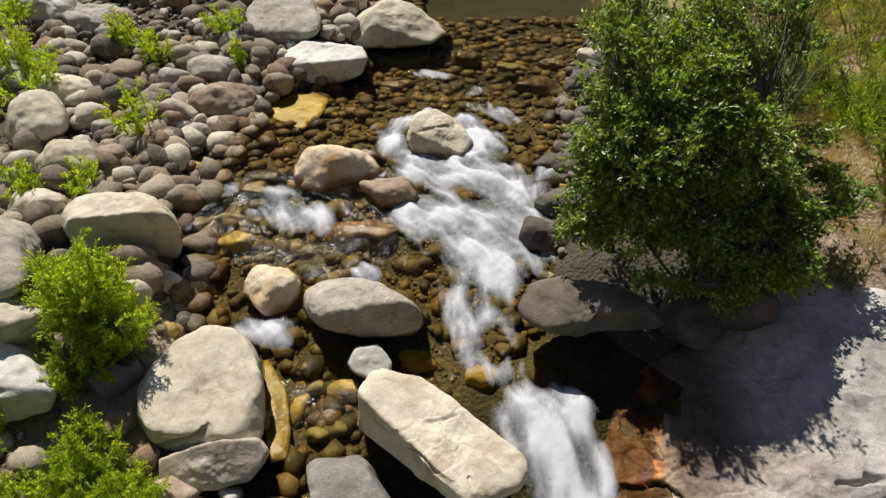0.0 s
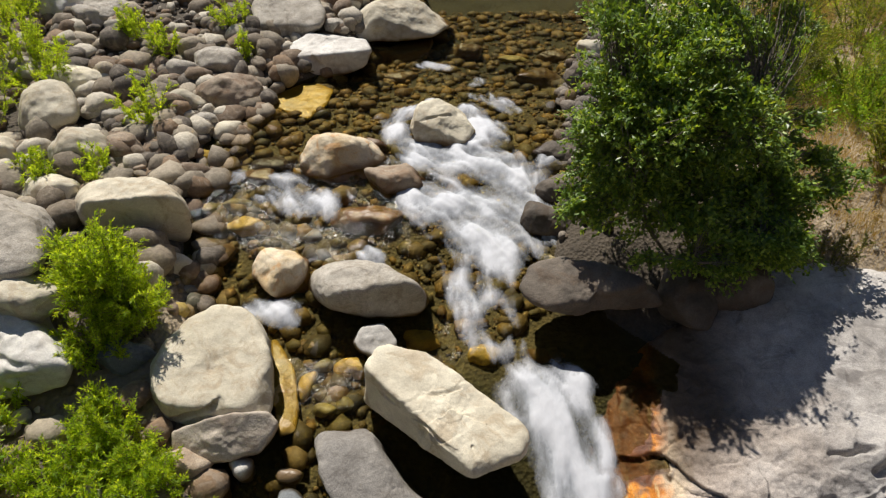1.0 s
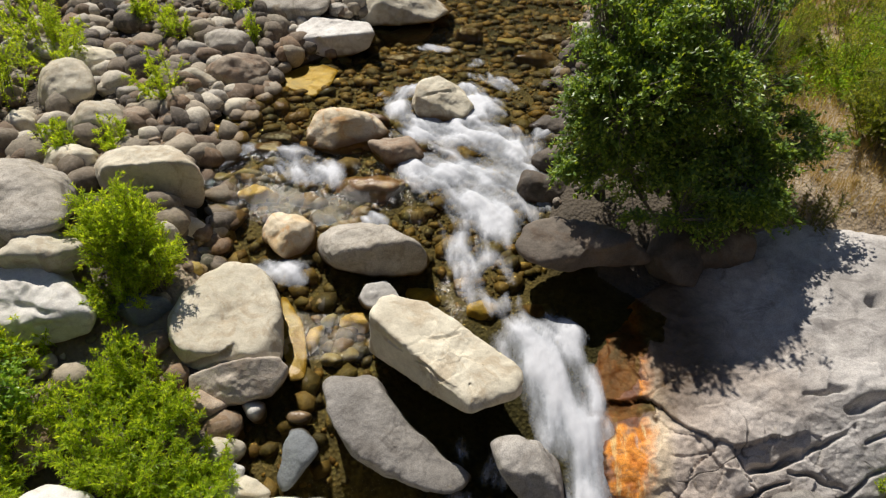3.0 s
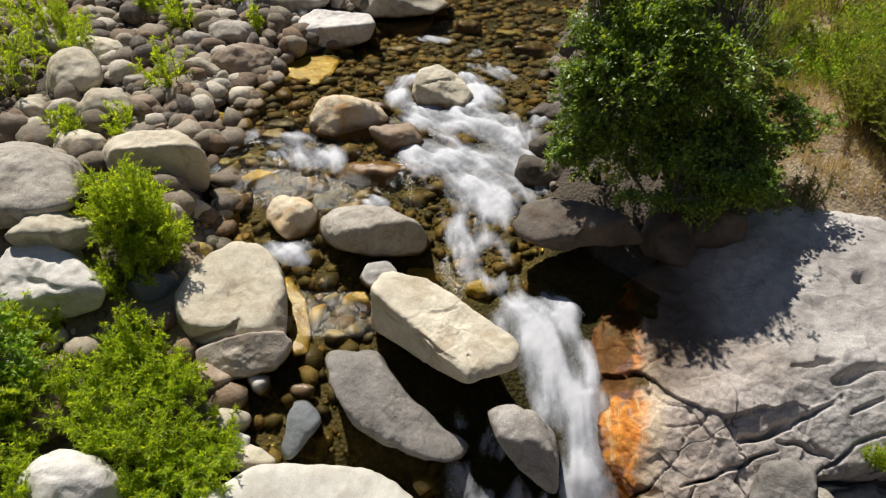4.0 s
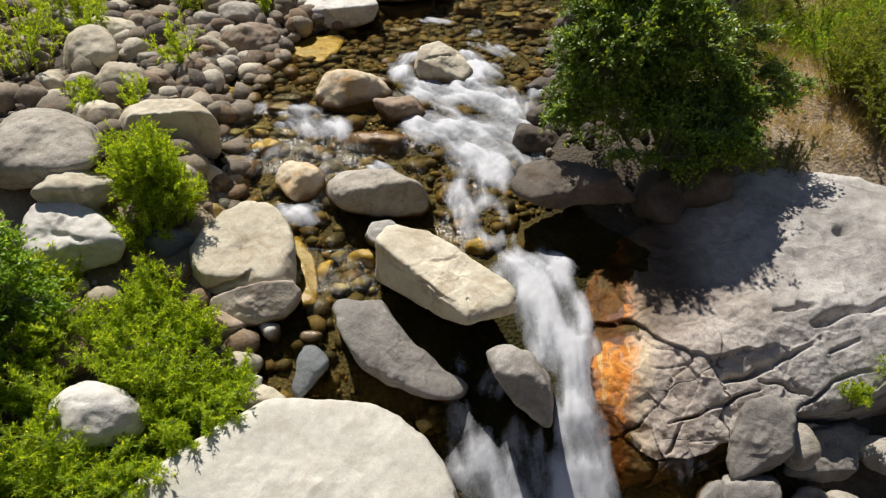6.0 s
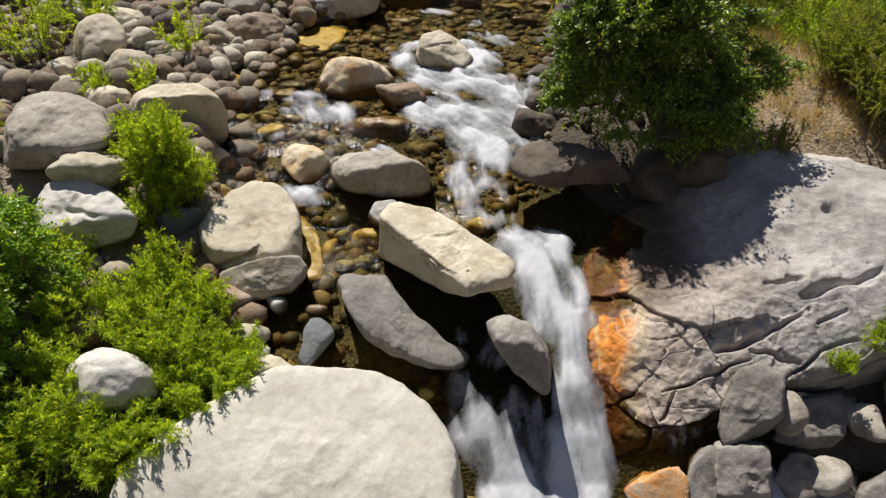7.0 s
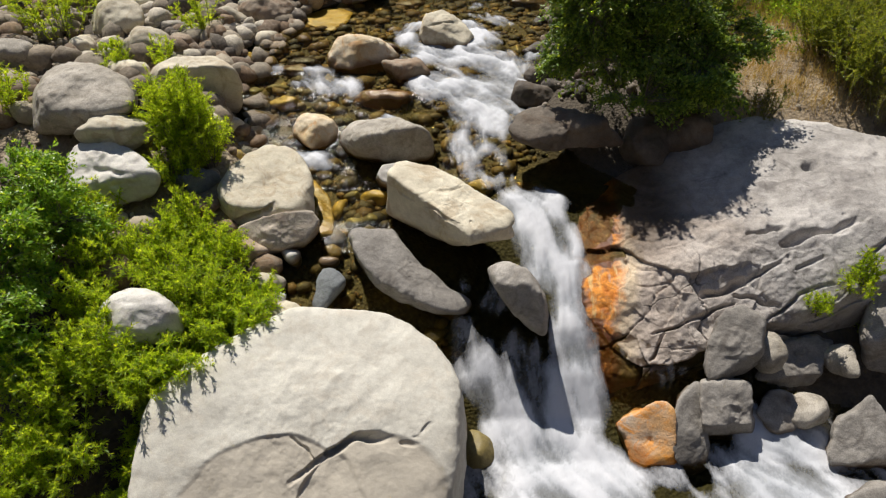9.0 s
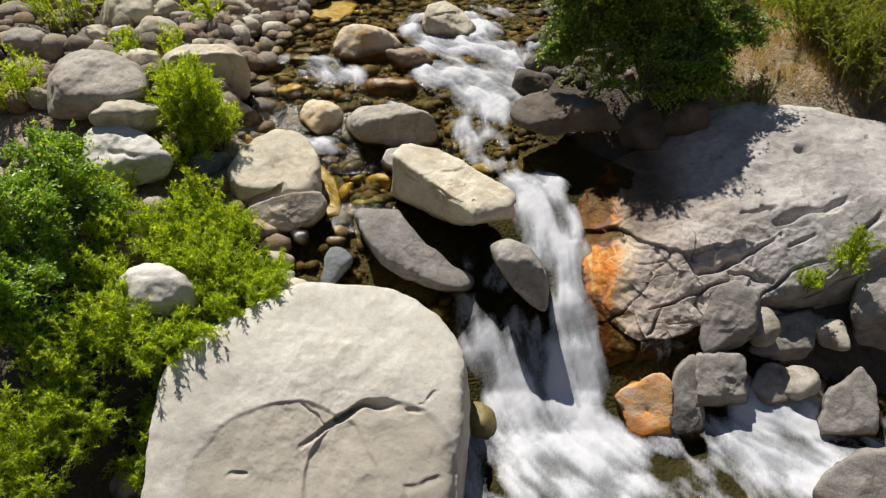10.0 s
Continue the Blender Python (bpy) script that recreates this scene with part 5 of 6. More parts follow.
boulder(-1.93, 3.22, -1.02, 0.21, 0.33, 0.30, "blue", seed=167)
boulder(-2.68, 2.70, -1.08, 0.40, 0.20, 0.14, "pale", seed=168)
boulder(-2.74, 2.92, -0.98, 0.16, 0.10, 0.09, "white", seed=169)
boulder(-9.13, 8.48, 0.74, 0.46, 0.47, 0.51, "grey", seed=170)
boulder(-8.02, 9.10, 0.64, 0.28, 0.30, 0.33, "pale", seed=171)
boulder(-4.64, 0.13, -2.48, 0.30, 0.31, 0.34, "grey", seed=172)
boulder(-3.40, 3.68, -0.68, 0.31, 0.23, 0.26, "brown", seed=173)
# These two lie under the alder; its shade is in their dark tone.
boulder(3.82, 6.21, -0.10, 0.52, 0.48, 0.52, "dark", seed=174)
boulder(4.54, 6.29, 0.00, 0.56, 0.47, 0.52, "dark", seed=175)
boulder(5.52, 1.53, -2.10, 0.29, 0.25, 0.28, "grey", seed=176)
boulder(4.91, 2.16, -1.50, 0.27, 0.29, 0.32, "grey", seed=177)
boulder(6.08, 2.17, -1.65, 0.21, 0.28, 0.25, "grey", seed=178)
boulder(0.42, 1.06, -2.45, 0.29, 0.28, 0.30, "olive", seed=179)


# ---- plants ----
def leaves_mesh(name, base, way, side, length, width, material):
    """Leaves as folded rhombs: base places, unit directions, unit sides, lengths and widths."""
    n = len(base)
    up = np.cross(way, side)
    l, w = length[:, None], width[:, None]
    v = np.stack([base, base + way * l * 0.45 + side * w + up * w * 0.35, base + way * l, base + way * l * 0.45 - side * w + up * w * 0.35], 1).reshape(-1, 3)
    i = np.arange(n)[:, None] * 4
    f = np.concatenate([i + [0, 1, 2], i + [0, 2, 3]])
    return mesh_of(name, v, f, material, False)


def tubes_mesh(name, paths, material, sides=5):
    """Tapering stems: paths of (points (k, 3), radii (k))."""
    vs, fs, at = [], [], 0
    for pts, rad in paths:
        k = len(pts)
        d = np.gradient(pts, axis=0)
        d /= np.linalg.norm(d, axis=1)[:, None] + 1e-9
        ref = np.where(np.abs(d[:, 2:3]) > 0.9, [[1.0, 0, 0]], [[0, 0, 1.0]])
        s = np.cross(d, ref)
        s /= np.linalg.norm(s, axis=1)[:, None] + 1e-9
        t = np.cross(d, s)
        a = np.arange(sides) * 2 * np.pi / sides
        ring = pts[:, None] + rad[:, None, None] * (np.cos(a)[None, :, None] * s[:, None] + np.sin(a)[None, :, None] * t[:, None])
        vs.append(ring.reshape(-1, 3))
        i, j = np.meshgrid(np.arange(k - 1), np.arange(sides), indexing="ij")
        i, j = i.ravel(), j.ravel()
        fs.append(np.stack([i * sides + j, i * sides + (j + 1) % sides, (i + 1) * sides + (j + 1) % sides, (i + 1) * sides + j], 1) + at)
        at += k * sides
    return mesh_of(name, np.concatenate(vs), np.concatenate(fs), material)


def unit(v):
    return v / (np.linalg.norm(v, axis=-1, keepdims=True) + 1e-9)


def bend(p, q, sag, steps, rng):
    s = np.linspace(0, 1, steps)[:, None]
    mid = rng.normal(0, 0.06, 3) * np.linalg.norm(q - p)
    return p + (q - p) * s + mid * np.sin(s * np.pi) + np.array([0, 0, sag]) * np.sin(s * np.pi)


def plant(kind, label, category, x, y, stems, crown_of, stem_material, leaf_material, group="", z=None):
    """An empty at the base with its stems and its crown of leaves."""
    z = float(ground_level(np.array([x]), np.array([y]))[0]) if z is None else z
    root = tagged(new(kind), label, category, group)
    root.location = (x, y, z)
    for name, me in (("trunk" if category == "tree" else "stem", stems), ("crown", crown_of)):
        ob = new(name, me)
        ob.parent = root
    return root


def shrub(x, y, height, spread, stems=40, leaf_len=0.06, leaf_w=0.006, per_m=90, material=None, seed=1, kind="willow_shrub", label="", lean=(0, 0), droop=0.2, category="shrub", start=0.1, twigs=11, z=None):
    """Many thin shoots fanning from one base, leafy along their upper part and on short side twigs."""
    rng = np.random.default_rng(seed)
    paths, base, way = [], [], []
    for i in range(stems):
        a, r = rng.uniform(0, 2 * np.pi), np.sqrt(rng.uniform(0.02, 1))
        foot = np.array([np.cos(a) * r * spread * 0.35, np.sin(a) * r * spread * 0.35, -0.08])
        h = height * rng.uniform(0.55, 1.0) * (1 - 0.35 * r * r)
        tip = np.array([np.cos(a) * r * spread + lean[0] * h, np.sin(a) * r * spread + lean[1] * h, h])
        pts = bend(foot, tip, 0.06 * h, 7, rng)
        paths.append((pts, np.linspace(0.012, 0.003, 7) * max(0.5, height / 1.5)))
        shoots = [(pts, start)]
        for _ in range(twigs):
            k = rng.uniform(0.25, 0.98) * 5.99
            p = pts[int(k)] + (pts[int(k) + 1] - pts[int(k)]) * (k % 1)
            d = unit(unit(tip - foot) + rng.normal(0, 0.55, 3)) * rng.uniform(0.10, 0.22) * height
            d[2] -= droop * 0.3 * height * rng.uniform(0, 0.5)
            twig = bend(p, p + d, 0.02, 4, rng)
            paths.append((twig[::3], np.array([0.004, 0.0015])))
            shoots.append((twig, 0.0))
        for line, begin in shoots:
            n = max(3, int(np.linalg.norm(line[-1] - line[0]) * per_m))
            s = rng.uniform(begin, 1, n) * (len(line) - 1) * 0.999
            k = s.astype(int)
            seg = line[k + 1] - line[k]
            base.append(line[k] + seg * (s - k)[:, None])
            out = rng.normal(0, 1, (n, 3))
            way.append(unit(unit(seg) * rng.uniform(0.5, 1.3, (n, 1)) + unit(out) * 0.8))
    base, way = np.concatenate(base), np.concatenate(way)
    n = len(base)
    side = unit(np.cross(way, rng.normal(0, 1, (n, 3))))
    size = rng.uniform(0.6, 1.15, n)
    return plant(kind, label, category, x, y, tubes_mesh("stem", paths, BARK, 3), leaves_mesh("crown", base, way, side, leaf_len * size, leaf_w * size, material), BARK, material, "shrubs on the banks", z)


def leafy_tree(x, y, blobs, leaf_len=0.075, leaf_w=0.02, twigs=900, per_twig=16, seed=3, kind="alder_tree", label="", limbs=9, shell=0.55, material=None, category="tree", trunk=0.07, gaps=-9.0):
    """A many-stemmed tree whose crown fills rounded masses (x, y, z, rx, ry, rz, share) about its base."""
    rng = np.random.default_rng(seed)
    paths, hubs = [], []
    share = np.array([b[6] for b in blobs], float)
    share /= share.sum()
    for i in range(limbs):
        b = blobs[rng.choice(len(blobs), p=share)]
        end = np.array(b[:3]) + rng.normal(0, 0.25, 3) * np.array(b[3:6])
        foot = np.array([rng.normal(0, 0.1), rng.normal(0, 0.1), -0.1])
        line = bend(foot, end, 0.2, 9, rng)
        paths.append((line, np.linspace(trunk, trunk * 0.3, 9) * rng.uniform(0.6, 1.1)))
        hubs.extend(line[3:])
    hubs, blob = np.array(hubs), np.array(blobs, float)
    clumps = max(12, twigs // 22)
    which, aims = rng.choice(len(blobs), clumps, p=share), unit(rng.normal(0, 1, (clumps, 3)))
    pick = np.arange(twigs) % clumps
    b, d = blob[which[pick]], unit(aims[pick] + rng.normal(0, 0.15, (twigs, 3)))
    r = rng.uniform(shell ** 3, 1, twigs) ** (1 / 3) * (0.82 + 0.42 * vnoise(d[:, 0] * 2.2 + b[:, 0], d[:, 1] * 2.2, d[:, 2] * 2.2 + b[:, 2], seed))
    tips = b[:, :3] + d * r[:, None] * b[:, 3:6]
    open_air = vnoise(tips[:, 0] * 1.5, tips[:, 1] * 1.5, tips[:, 2] * 1.8, seed + 9)
    tips = tips[(open_air >= gaps) | (r <= 0.6)]
    base, way = [], []
    for i, tip in enumerate(tips):
        hub = hubs[np.argmin(((hubs - tip) ** 2).sum(1) + rng.uniform(0, 0.3, len(hubs)))]
        if i % 4 == 0:
            paths.append((bend(hub, tip, 0.05, 4, rng), np.linspace(0.009, 0.003, 4)))
        go = unit(unit(tip - hub) + rng.normal(0, 0.35, 3) + np.array([0, 0, -0.15]))
        length = rng.uniform(0.22, 0.45)
        s = np.linspace(0, 1, per_twig)[:, None]
        line = tip + go * (s - 0.6) * length + np.array([0, 0, -0.10]) * s ** 2
        base.append(line + rng.normal(0, 0.012, line.shape))
        way.append(unit(go * 0.6 + rng.normal(0, 0.6, line.shape) + np.array([0, 0, -0.15])))
        if i % 3 == 0:
            paths.append((line[:: max(1, per_twig // 4)], np.linspace(0.004, 0.002, len(line[:: max(1, per_twig // 4)]))))
    base, way = np.concatenate(base), np.concatenate(way)
    n = len(base)
    side = np.cross(way, np.array([0, 0, 1.0]) + rng.normal(0, 0.5, (n, 3)))
    size = rng.uniform(0.6, 1.15, n)
    return plant(kind, label, category, x, y, tubes_mesh("trunk", paths, BARK, 4), leaves_mesh("crown", base, way, unit(side), leaf_len * size, leaf_w * size, material), BARK, material)


# ---- planting ----
def willow(x, y, height, spread, seed, stems=34, lean=(0, 0), z=None):
    return shrub(x, y, height, spread, stems, 0.075, 0.0095, 105, WILLOW_LEAF, seed, "willow_shrub", "yellow-green narrow-leaved willow shrub among boulders", lean, 0.5, z=z)


def broom(x, y, height, spread, seed, stems=30):
    return shrub(x, y, height * 0.85, spread * 1.35, stems, 0.04, 0.009, 130, BROOM_LEAF, seed, "scrub_bush", "upright olive-green scrub bush on the dry slope", twigs=15, droop=0.35)


def scrub(x, y, height, spread, seed, stems=26):
    return shrub(x, y, height, spread, stems, 0.04, 0.007, 110, SCRUB_LEAF, seed, "scrub_bush", "dull olive scrub bush with dry twigs")


def alder_shoot(x, y, height, spread, seed):
    h, s = height, spread
    return leafy_tree(x, y, [(0, 0, h * 0.62, s * 0.85, s * 0.8, h * 0.36, 3), (s * 0.3, -s * 0.3, h * 0.38, s * 0.7, s * 0.6, h * 0.26, 2), (-s * 0.3, s * 0.1, h * 0.45, s * 0.7, s * 0.6, h * 0.3, 2)],
                      0.08, 0.022, 1100, 14, seed, "alder_bush", "young alder bush with glossy green leaves", 7, 0.35, BUSH_LEAF, "bush", 0.03)


leafy_tree(4.05, 6.65, [(-0.45, 0.3, 2.60, 1.7, 1.2, 1.3, 7), (-0.7, 1.4, 3.40, 1.6, 1.3, 1.15, 6), (0.75, 0.0, 1.45, 0.95, 0.8, 0.8, 3.2), (-1.45, 0.1, 2.05, 0.95, 0.8, 0.95, 3), (-1.4, 0.8, 3.00, 1.0, 0.95, 1.1, 2.4), (0.35, 1.2, 2.70, 1.0, 1.0, 1.2, 2),
                      (0.2, -0.35, 1.25, 1.3, 0.75, 0.75, 3.0), (-0.6, 0.3, 1.30, 1.45, 0.9, 0.8, 2.4), (0.5, -0.8, 1.45, 0.7, 0.2, 0.25, 1.0), (-0.65, -0.85, 1.05, 0.8, 0.2, 0.16, 0.9), (-2.0, -0.1, 1.45, 0.6, 0.4, 0.22, 0.7), (-1.85, 0.4, 2.50, 0.6, 0.5, 0.3, 0.7), (1.35, 0.5, 1.80, 0.8, 0.7, 0.8, 2.0), (0.6, 2.0, 3.70, 1.0, 0.9, 0.7, 2.0)],
           0.085, 0.023, 12500, 13, 3, "alder_tree", "bushy dark-green alder tree leaning over the creek", limbs=7, shell=0.5, material=ALDER_LEAF, gaps=0.10, trunk=0.036)

for i, (bx, by, bh, bs) in enumerate(((9.8, 9.6, 1.9, 0.9), (8.2, 10.2, 1.5, 0.8), (10.4, 8.2, 1.7, 0.9), (7.4, 11.6, 1.4, 0.8), (11.4, 10.4, 2.0, 1.0), (9.0, 12.2, 1.7, 0.9))):
    broom(bx, by, bh, bs, 300 + i)
for i, (bx, by, bh, bs) in enumerate(((8.0, 7.6, 0.8, 0.6), (10.0, 6.6, 0.9, 0.7), (5.9, 9.3, 0.9, 0.6), (6.6, 10.6, 1.3, 0.9), (11.0, 12.6, 1.4, 1.0), (7.8, 13.4, 1.5, 1.0), (5.8, 12.4, 1.6, 1.0), (10.0, 14.4, 1.6, 1.1), (12.6, 12.0, 1.6, 1.1))):
    scrub(bx, by, bh, bs, 330 + i)
willow(-8.33, 11.53, 1.14, 0.88, seed=201, stems=16)
willow(-6.27, 12.89, 1.02, 0.44, seed=202, stems=12)
willow(-7.17, 13.57, 0.97, 0.39, seed=203, stems=14)
willow(-5.06, 14.15, 1.01, 0.47, seed=204, stems=14)
willow(-5.73, 10.38, 1.36, 0.55, seed=205, stems=10)
willow(-6.12, 8.49, 0.73, 0.44, seed=206, stems=16)
willow(-7.00, 8.31, 0.77, 0.34, seed=207, stems=14)
willow(-4.52, 12.95, 0.83, 0.16, seed=208, stems=6)
willow(-8.98, 9.94, 1.90, 0.89, seed=215, stems=16)
willow(-9.10, 12.26, 1.54, 0.73, seed=216, stems=20)
willow(-10.11, 14.07, 1.26, 0.73, seed=217, stems=18)
willow(-8.52, 6.46, 1.43, 0.78, seed=218, stems=20)
broom(7.95, 7.05, 1.95, 0.58, seed=219)
broom(8.60, 7.25, 2.05, 0.64, seed=220)
scrub(8.20, 6.30, 1.67, 0.61, seed=221)
broom(7.85, 8.00, 1.67, 0.73, seed=222)
scrub(8.37, 7.01, 1.77, 0.73, seed=223)
scrub(8.35, 8.90, 1.42, 0.55, seed=224)
scrub(6.09, 6.56, 0.95, 0.33, seed=225, stems=12)
broom(7.81, 8.43, 1.52, 0.67, seed=226)
broom(8.95, 8.58, 1.65, 0.79, seed=227)
for i, (bx, by, bh, bs, stems) in enumerate((
        (-4.72, 5.70, 1.75, 0.62, 56), (-4.35, 5.55, 1.25, 0.50, 32), (-5.05, 5.85, 1.35, 0.50, 32), (-4.75, 5.10, 0.90, 0.50, 30),
        (-4.35, 4.00, 0.90, 0.50, 30), (-4.00, 3.65, 0.80, 0.45, 24), (-3.60, 3.35, 0.85, 0.50, 32), (-3.15, 2.95, 0.65, 0.48, 28),
        (-4.20, 2.90, 1.10, 0.60, 36), (-3.60, 2.45, 1.00, 0.62, 40), (-3.20, 2.25, 0.75, 0.50, 30), (-4.75, 3.35, 0.90, 0.55, 28),
        (-5.30, 3.05, 1.10, 0.55, 30), (-3.55, 2.05, 0.95, 0.50, 30), (-3.95, 1.55, 0.95, 0.45, 26), (-4.35, 1.25, 1.15, 0.50, 32), (-4.75, 1.45, 1.30, 0.55, 34),
        (-5.20, 2.10, 1.05, 0.55, 28), (-5.25, 1.00, 1.35, 0.60, 32), (-5.00, 0.25, 1.15, 0.55, 28), (-5.60, 0.10, 1.30, 0.60, 28), (-5.35, -0.55, 1.20, 0.55, 26), (-5.80, 4.20, 0.80, 0.45, 20))):
    willow(bx, by, bh, bs, 400 + i, stems)
for i, (bx, by, bh, bs) in enumerate(((-3.50, 2.15, 0.80, 0.50), (-3.75, 1.80, 0.85, 0.50), (-4.10, 1.40, 0.95, 0.50), (-4.25, 0.95, 1.05, 0.50), (-4.45, 0.45, 1.10, 0.50))):
    willow(bx, by, bh, bs, 430 + i, 30, (0.35, -0.35))
for i, (bx, by, bh, bs) in enumerate(((-3.05, 2.50, 0.55, 0.55), (-3.35, 2.25, 0.60, 0.60), (-3.70, 1.80, 0.62, 0.60), (-4.05, 1.30, 0.62, 0.55))):
    willow(bx, by, bh, bs, 440 + i, 34, (0.40, -0.65), -0.85)
alder_shoot(-6.15, 3.55, 2.10, 0.95, seed=237)
alder_shoot(-6.45, 2.55, 2.10, 0.95, seed=238)
alder_shoot(-6.10, 1.45, 1.70, 0.75, seed=239)
shrub(5.63, 2.57, 0.45, 0.20, 10, 0.06, 0.01, 90, WILLOW_LEAF, 2028, "rock_fern", "small green plant rooted in a crack of the outcrop", z=-0.97)
shrub(6.29, 2.76, 0.70, 0.30, 16, 0.06, 0.01, 90, WILLOW_LEAF, 2102, "rock_fern", "small green plant rooted in a crack of the outcrop", z=-0.72)
shrub(6.68, 2.79, 0.50, 0.25, 12, 0.06, 0.01, 90, WILLOW_LEAF, 2100, "rock_fern", "small green plant rooted in a crack of the outcrop", z=-1.64)


def grass(name, count, place, low, high, material, label, seed, width=0.004):
    """Blades of grass, past counting."""
    rng = np.random.default_rng(seed)
    x, y = place(rng, count)
    base = np.stack([x, y, ground_level(x, y) - 0.02], 1)
    way = unit(np.stack([rng.normal(0, 0.3, count), rng.normal(0, 0.3, count), np.ones(count)], 1))
    side = unit(np.cross(way, rng.normal(0, 1, (count, 3))))
    me = leaves_mesh(name, base, way, side, rng.uniform(low, high, count), np.full(count, width), material)
    return tagged(new(name, me), label, "grass", kind="stuff")


def slope_tufts(rng, n):
    k = n // 40
    cx, cy = rng.uniform(5.6, 13.5, k), rng.uniform(6.6, 15, k)
    i = rng.integers(0, k, n)
    return cx[i] + rng.normal(0, 0.14, n), cy[i] + rng.normal(0, 0.14, n)


def green_slope(rng, n):
    k = n // 40
    cx, cy = rng.uniform(4.6, 14, k), rng.uniform(9.5, 19, k)
    i = rng.integers(0, k, n)
    return cx[i] + rng.normal(0, 0.2, n), cy[i] + rng.normal(0, 0.2, n)


grass("dry_grass", 52000, slope_tufts, 0.10, 0.38, STRAW, "dry straw-coloured grass tufts on the slope", 41)
grass("green_grass", 16000, green_slope, 0.12, 0.34, WILLOW_LEAF, "fresh green grass on the upper slope", 42, 0.006)


def ground_cover(name, clumps, place, material, label, seed, per=150):
    """Low leafy plants in rounded clumps, past counting."""
    rng = np.random.default_rng(seed)
    cx, cy = place(rng, clumps)
    cz, r = ground_level(cx, cy), rng.uniform(0.25, 0.58, len(cx))
    i = np.repeat(np.arange(len(cx)), per)
    d = unit(rng.normal(0, 1, (len(i), 3)))
    d[:, 2] = np.abs(d[:, 2])
    base = np.stack([cx, cy, cz], 1)[i] + d * (r[i] * rng.uniform(0.55, 1.1, len(i)))[:, None] * np.array((1, 1, 0.9))
    way = unit(d + rng.normal(0, 0.6, d.shape))
    side = unit(np.cross(way, rng.normal(0, 1, d.shape)))
    size = rng.uniform(0.6, 1.2, len(i))
    me = leaves_mesh(name, base, way, side, 0.075 * size, 0.016 * size, material)
    return tagged(new(name, me), label, "shrubs", kind="stuff")


def upper_slope(rng, n):
    x, y = rng.uniform(4.8, 13, n), rng.uniform(9.6, 17, n)
    keep = (vnoise(x * 0.7, y * 0.7, 0 * x, 15) > -0.25) & ((x - 6.9) ** 2 / 0.35 + (y - 9.5) ** 2 / 2.5 > 1)
    return x[keep], y[keep]


ground_cover("leafy_cover", 1250, upper_slope, BUSH_LEAF, "bright green leafy undergrowth on the upper slope", 44)


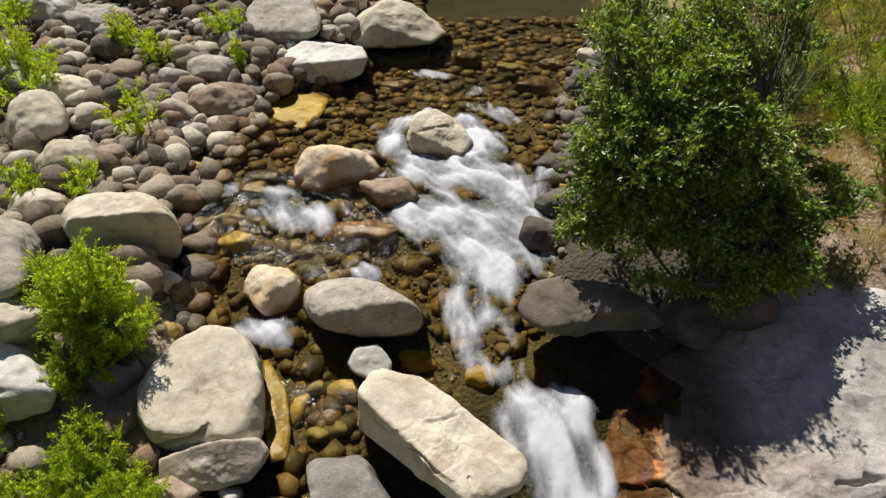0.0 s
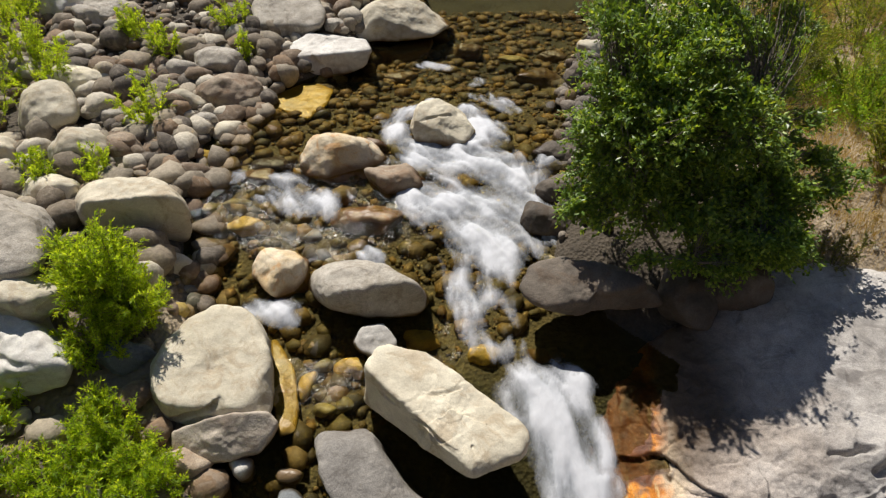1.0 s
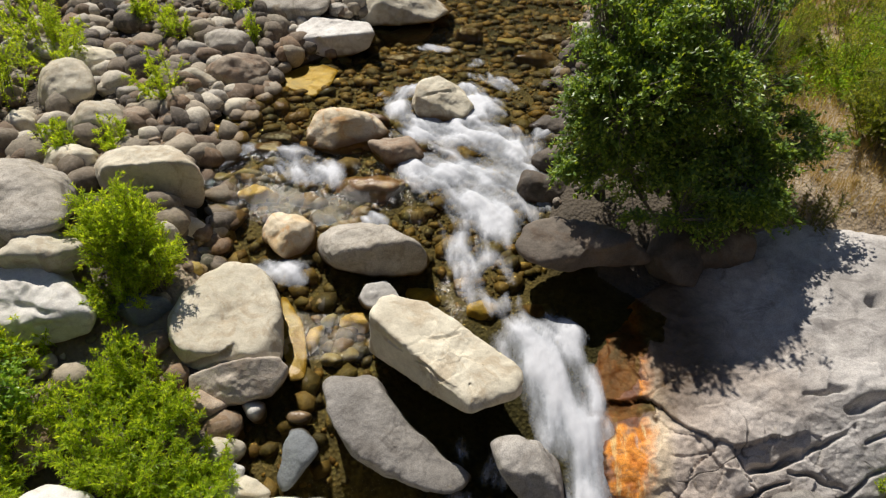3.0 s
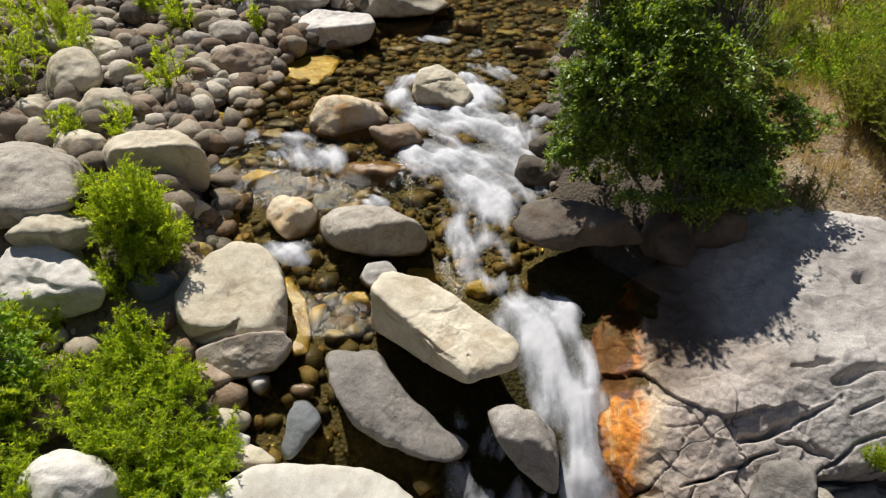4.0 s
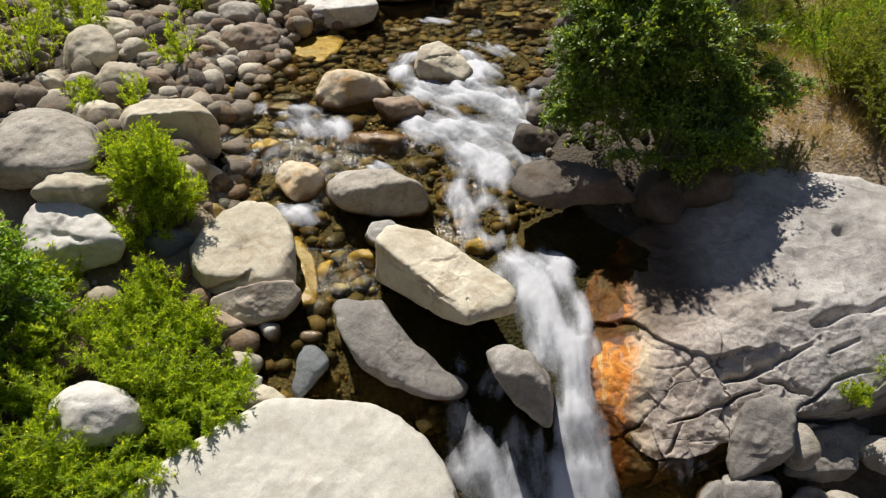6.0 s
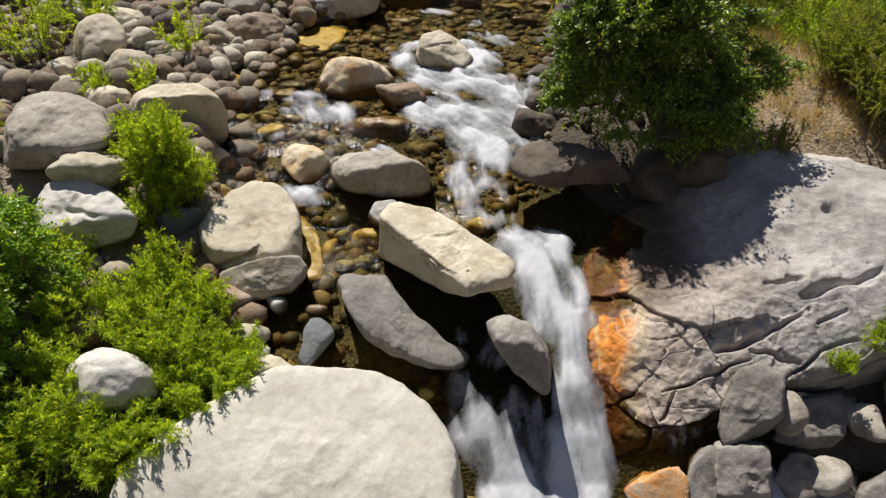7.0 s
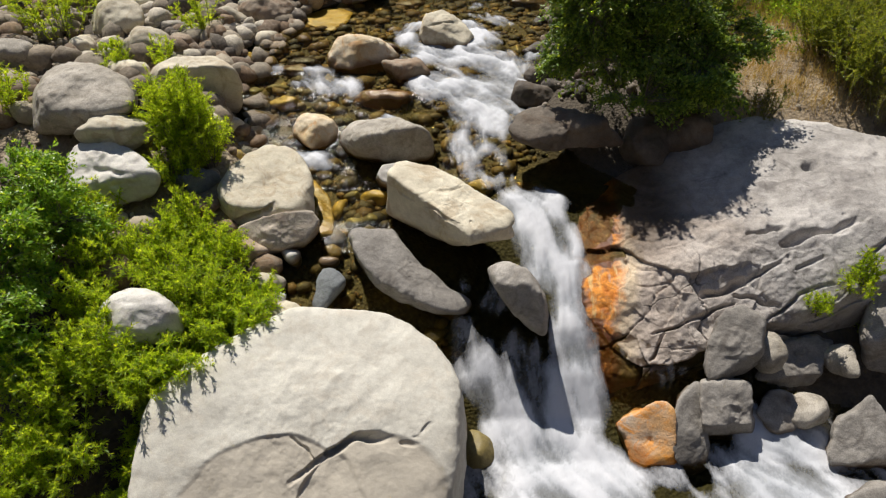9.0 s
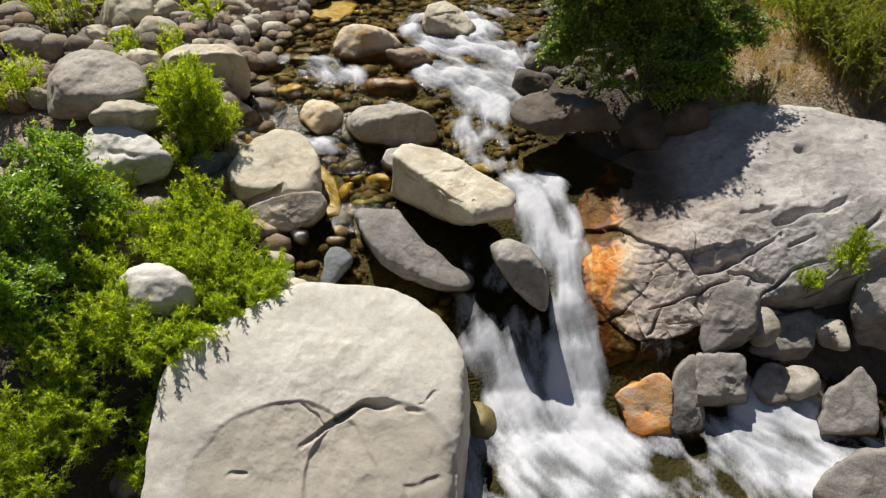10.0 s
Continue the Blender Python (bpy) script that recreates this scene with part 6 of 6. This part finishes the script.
# ---- loose stones too many to count ----
def scatter(name, count, spots, low, high, material, label, seed, sink=0.3, detail=1, singles=0, single_label=""):
    """One object of many small worn stones; spots(rng, n) gives places. The largest, singles of them, stand as things of their own."""
    rng = np.random.default_rng(seed)
    u, f = ball(detail)
    x, y = spots(rng, count)
    free = np.ones(len(x), bool)
    for fx, fy, fa, fb in FOOTPRINTS:
        free &= ((x - fx) / fa) ** 2 + ((y - fy) / fb) ** 2 > 1
    x, y = x[free], y[free]
    z = ground_level(x, y)
    r = low * (high / low) ** (rng.uniform(0, 1, len(x)) ** 2.5)
    n, k = len(x), len(u)
    ax = np.stack([np.ones(n), rng.uniform(0.6, 1.0, n), rng.uniform(0.5, 0.95, n)], 1) * r[:, None]
    a, t = rng.uniform(0, 2 * np.pi, n), rng.normal(0, 0.25, n)
    forms = np.stack([np.minimum(hull(u, chosen_planes(900 + j, 13), 13.0), 1.2) * (1 + 0.13 * fbm(u[:, 0] * 1.6 + j, u[:, 1] * 1.6, u[:, 2] * 1.6, 3, 40 + j)) for j in range(24)])
    v = u[None] * (forms[rng.integers(0, 24, n)] * (1 + 0.03 * rng.normal(0, 1, (n, k))))[:, :, None] * ax[:, None]
    vx, vz = v[:, :, 0] * np.cos(t)[:, None] - v[:, :, 2] * np.sin(t)[:, None], v[:, :, 0] * np.sin(t)[:, None] + v[:, :, 2] * np.cos(t)[:, None]
    px = vx * np.cos(a)[:, None] - v[:, :, 1] * np.sin(a)[:, None] + x[:, None]
    py = vx * np.sin(a)[:, None] + v[:, :, 1] * np.cos(a)[:, None] + y[:, None]
    pz = vz + (z + ax[:, 2] * (1 - 2 * sink) * 0.8)[:, None]
    v = np.stack([px, py, pz], 2)
    near = (np.abs(x) < 8) & (y < 15)
    order = np.argsort(-r * near)
    for i in order[:singles]:
        p = np.array((x[i], y[i], z[i]))
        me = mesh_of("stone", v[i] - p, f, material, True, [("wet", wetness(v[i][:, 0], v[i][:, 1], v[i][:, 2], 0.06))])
        ob = tagged(new("stone", me), single_label, "stone", "loose stones of the creek")
        ob.location = p
    v = v[order[singles:]].reshape(-1, 3)
    n -= singles
    faces = (f[None] + (np.arange(n) * k)[:, None, None]).reshape(-1, 3)
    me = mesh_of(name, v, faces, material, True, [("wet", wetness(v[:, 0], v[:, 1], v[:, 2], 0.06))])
    return tagged(new(name, me), label, "stones", kind="stuff")


def in_bed(rng, n):
    y = rng.uniform(2.4, 17.5, n)
    x = creek_left(y) + (creek_right(y) - creek_left(y)) * rng.uniform(-0.06, 1.05, n)
    keep = (y > 5.4) | (x < 0.2)
    return x[keep], y[keep]


def on_left_bank(rng, n):
    y = rng.uniform(3, 19, n)
    x = creek_left(y) + 0.3 - 9.5 * rng.uniform(0, 1, n) ** 1.5
    keep = (y > 6.3 + 0.5 * vnoise(x, y, 0 * x, 12)) | (rng.uniform(0, 1, n) < 0.22)
    return x[keep], y[keep]


def on_right_bank(rng, n):
    y = rng.uniform(7.4, 14, n)
    return creek_right(y) - 0.2 + np.abs(rng.normal(0, 0.9, n)), y


def on_slope(rng, n):
    return rng.uniform(5.5, 14, n), rng.uniform(6.5, 14, n)


scatter("bed_cobbles", 6200, in_bed, 0.035, 0.24, BED_STONES, "golden-brown cobbles on the creek bed", 5, 0.4, 1, 90, "algae-brown cobble on the creek bed under water")
scatter("bank_cobbles", 7600, on_left_bank, 0.042, 0.36, BANK_STONES, "grey and tan cobbles on the gravel bank", 6, 0.12, 2, 240, "worn grey-tan cobble lying on the gravel bank")
scatter("shore_cobbles", 500, on_right_bank, 0.05, 0.22, SHORE_STONES, "shore cobbles with the bank's shade in their dark tones", 7, 0.25, 2)
scatter("slope_gravel", 1500, on_slope, 0.015, 0.06, BANK_STONES, "fine gravel on the dry slope", 8, 0.3, 1)
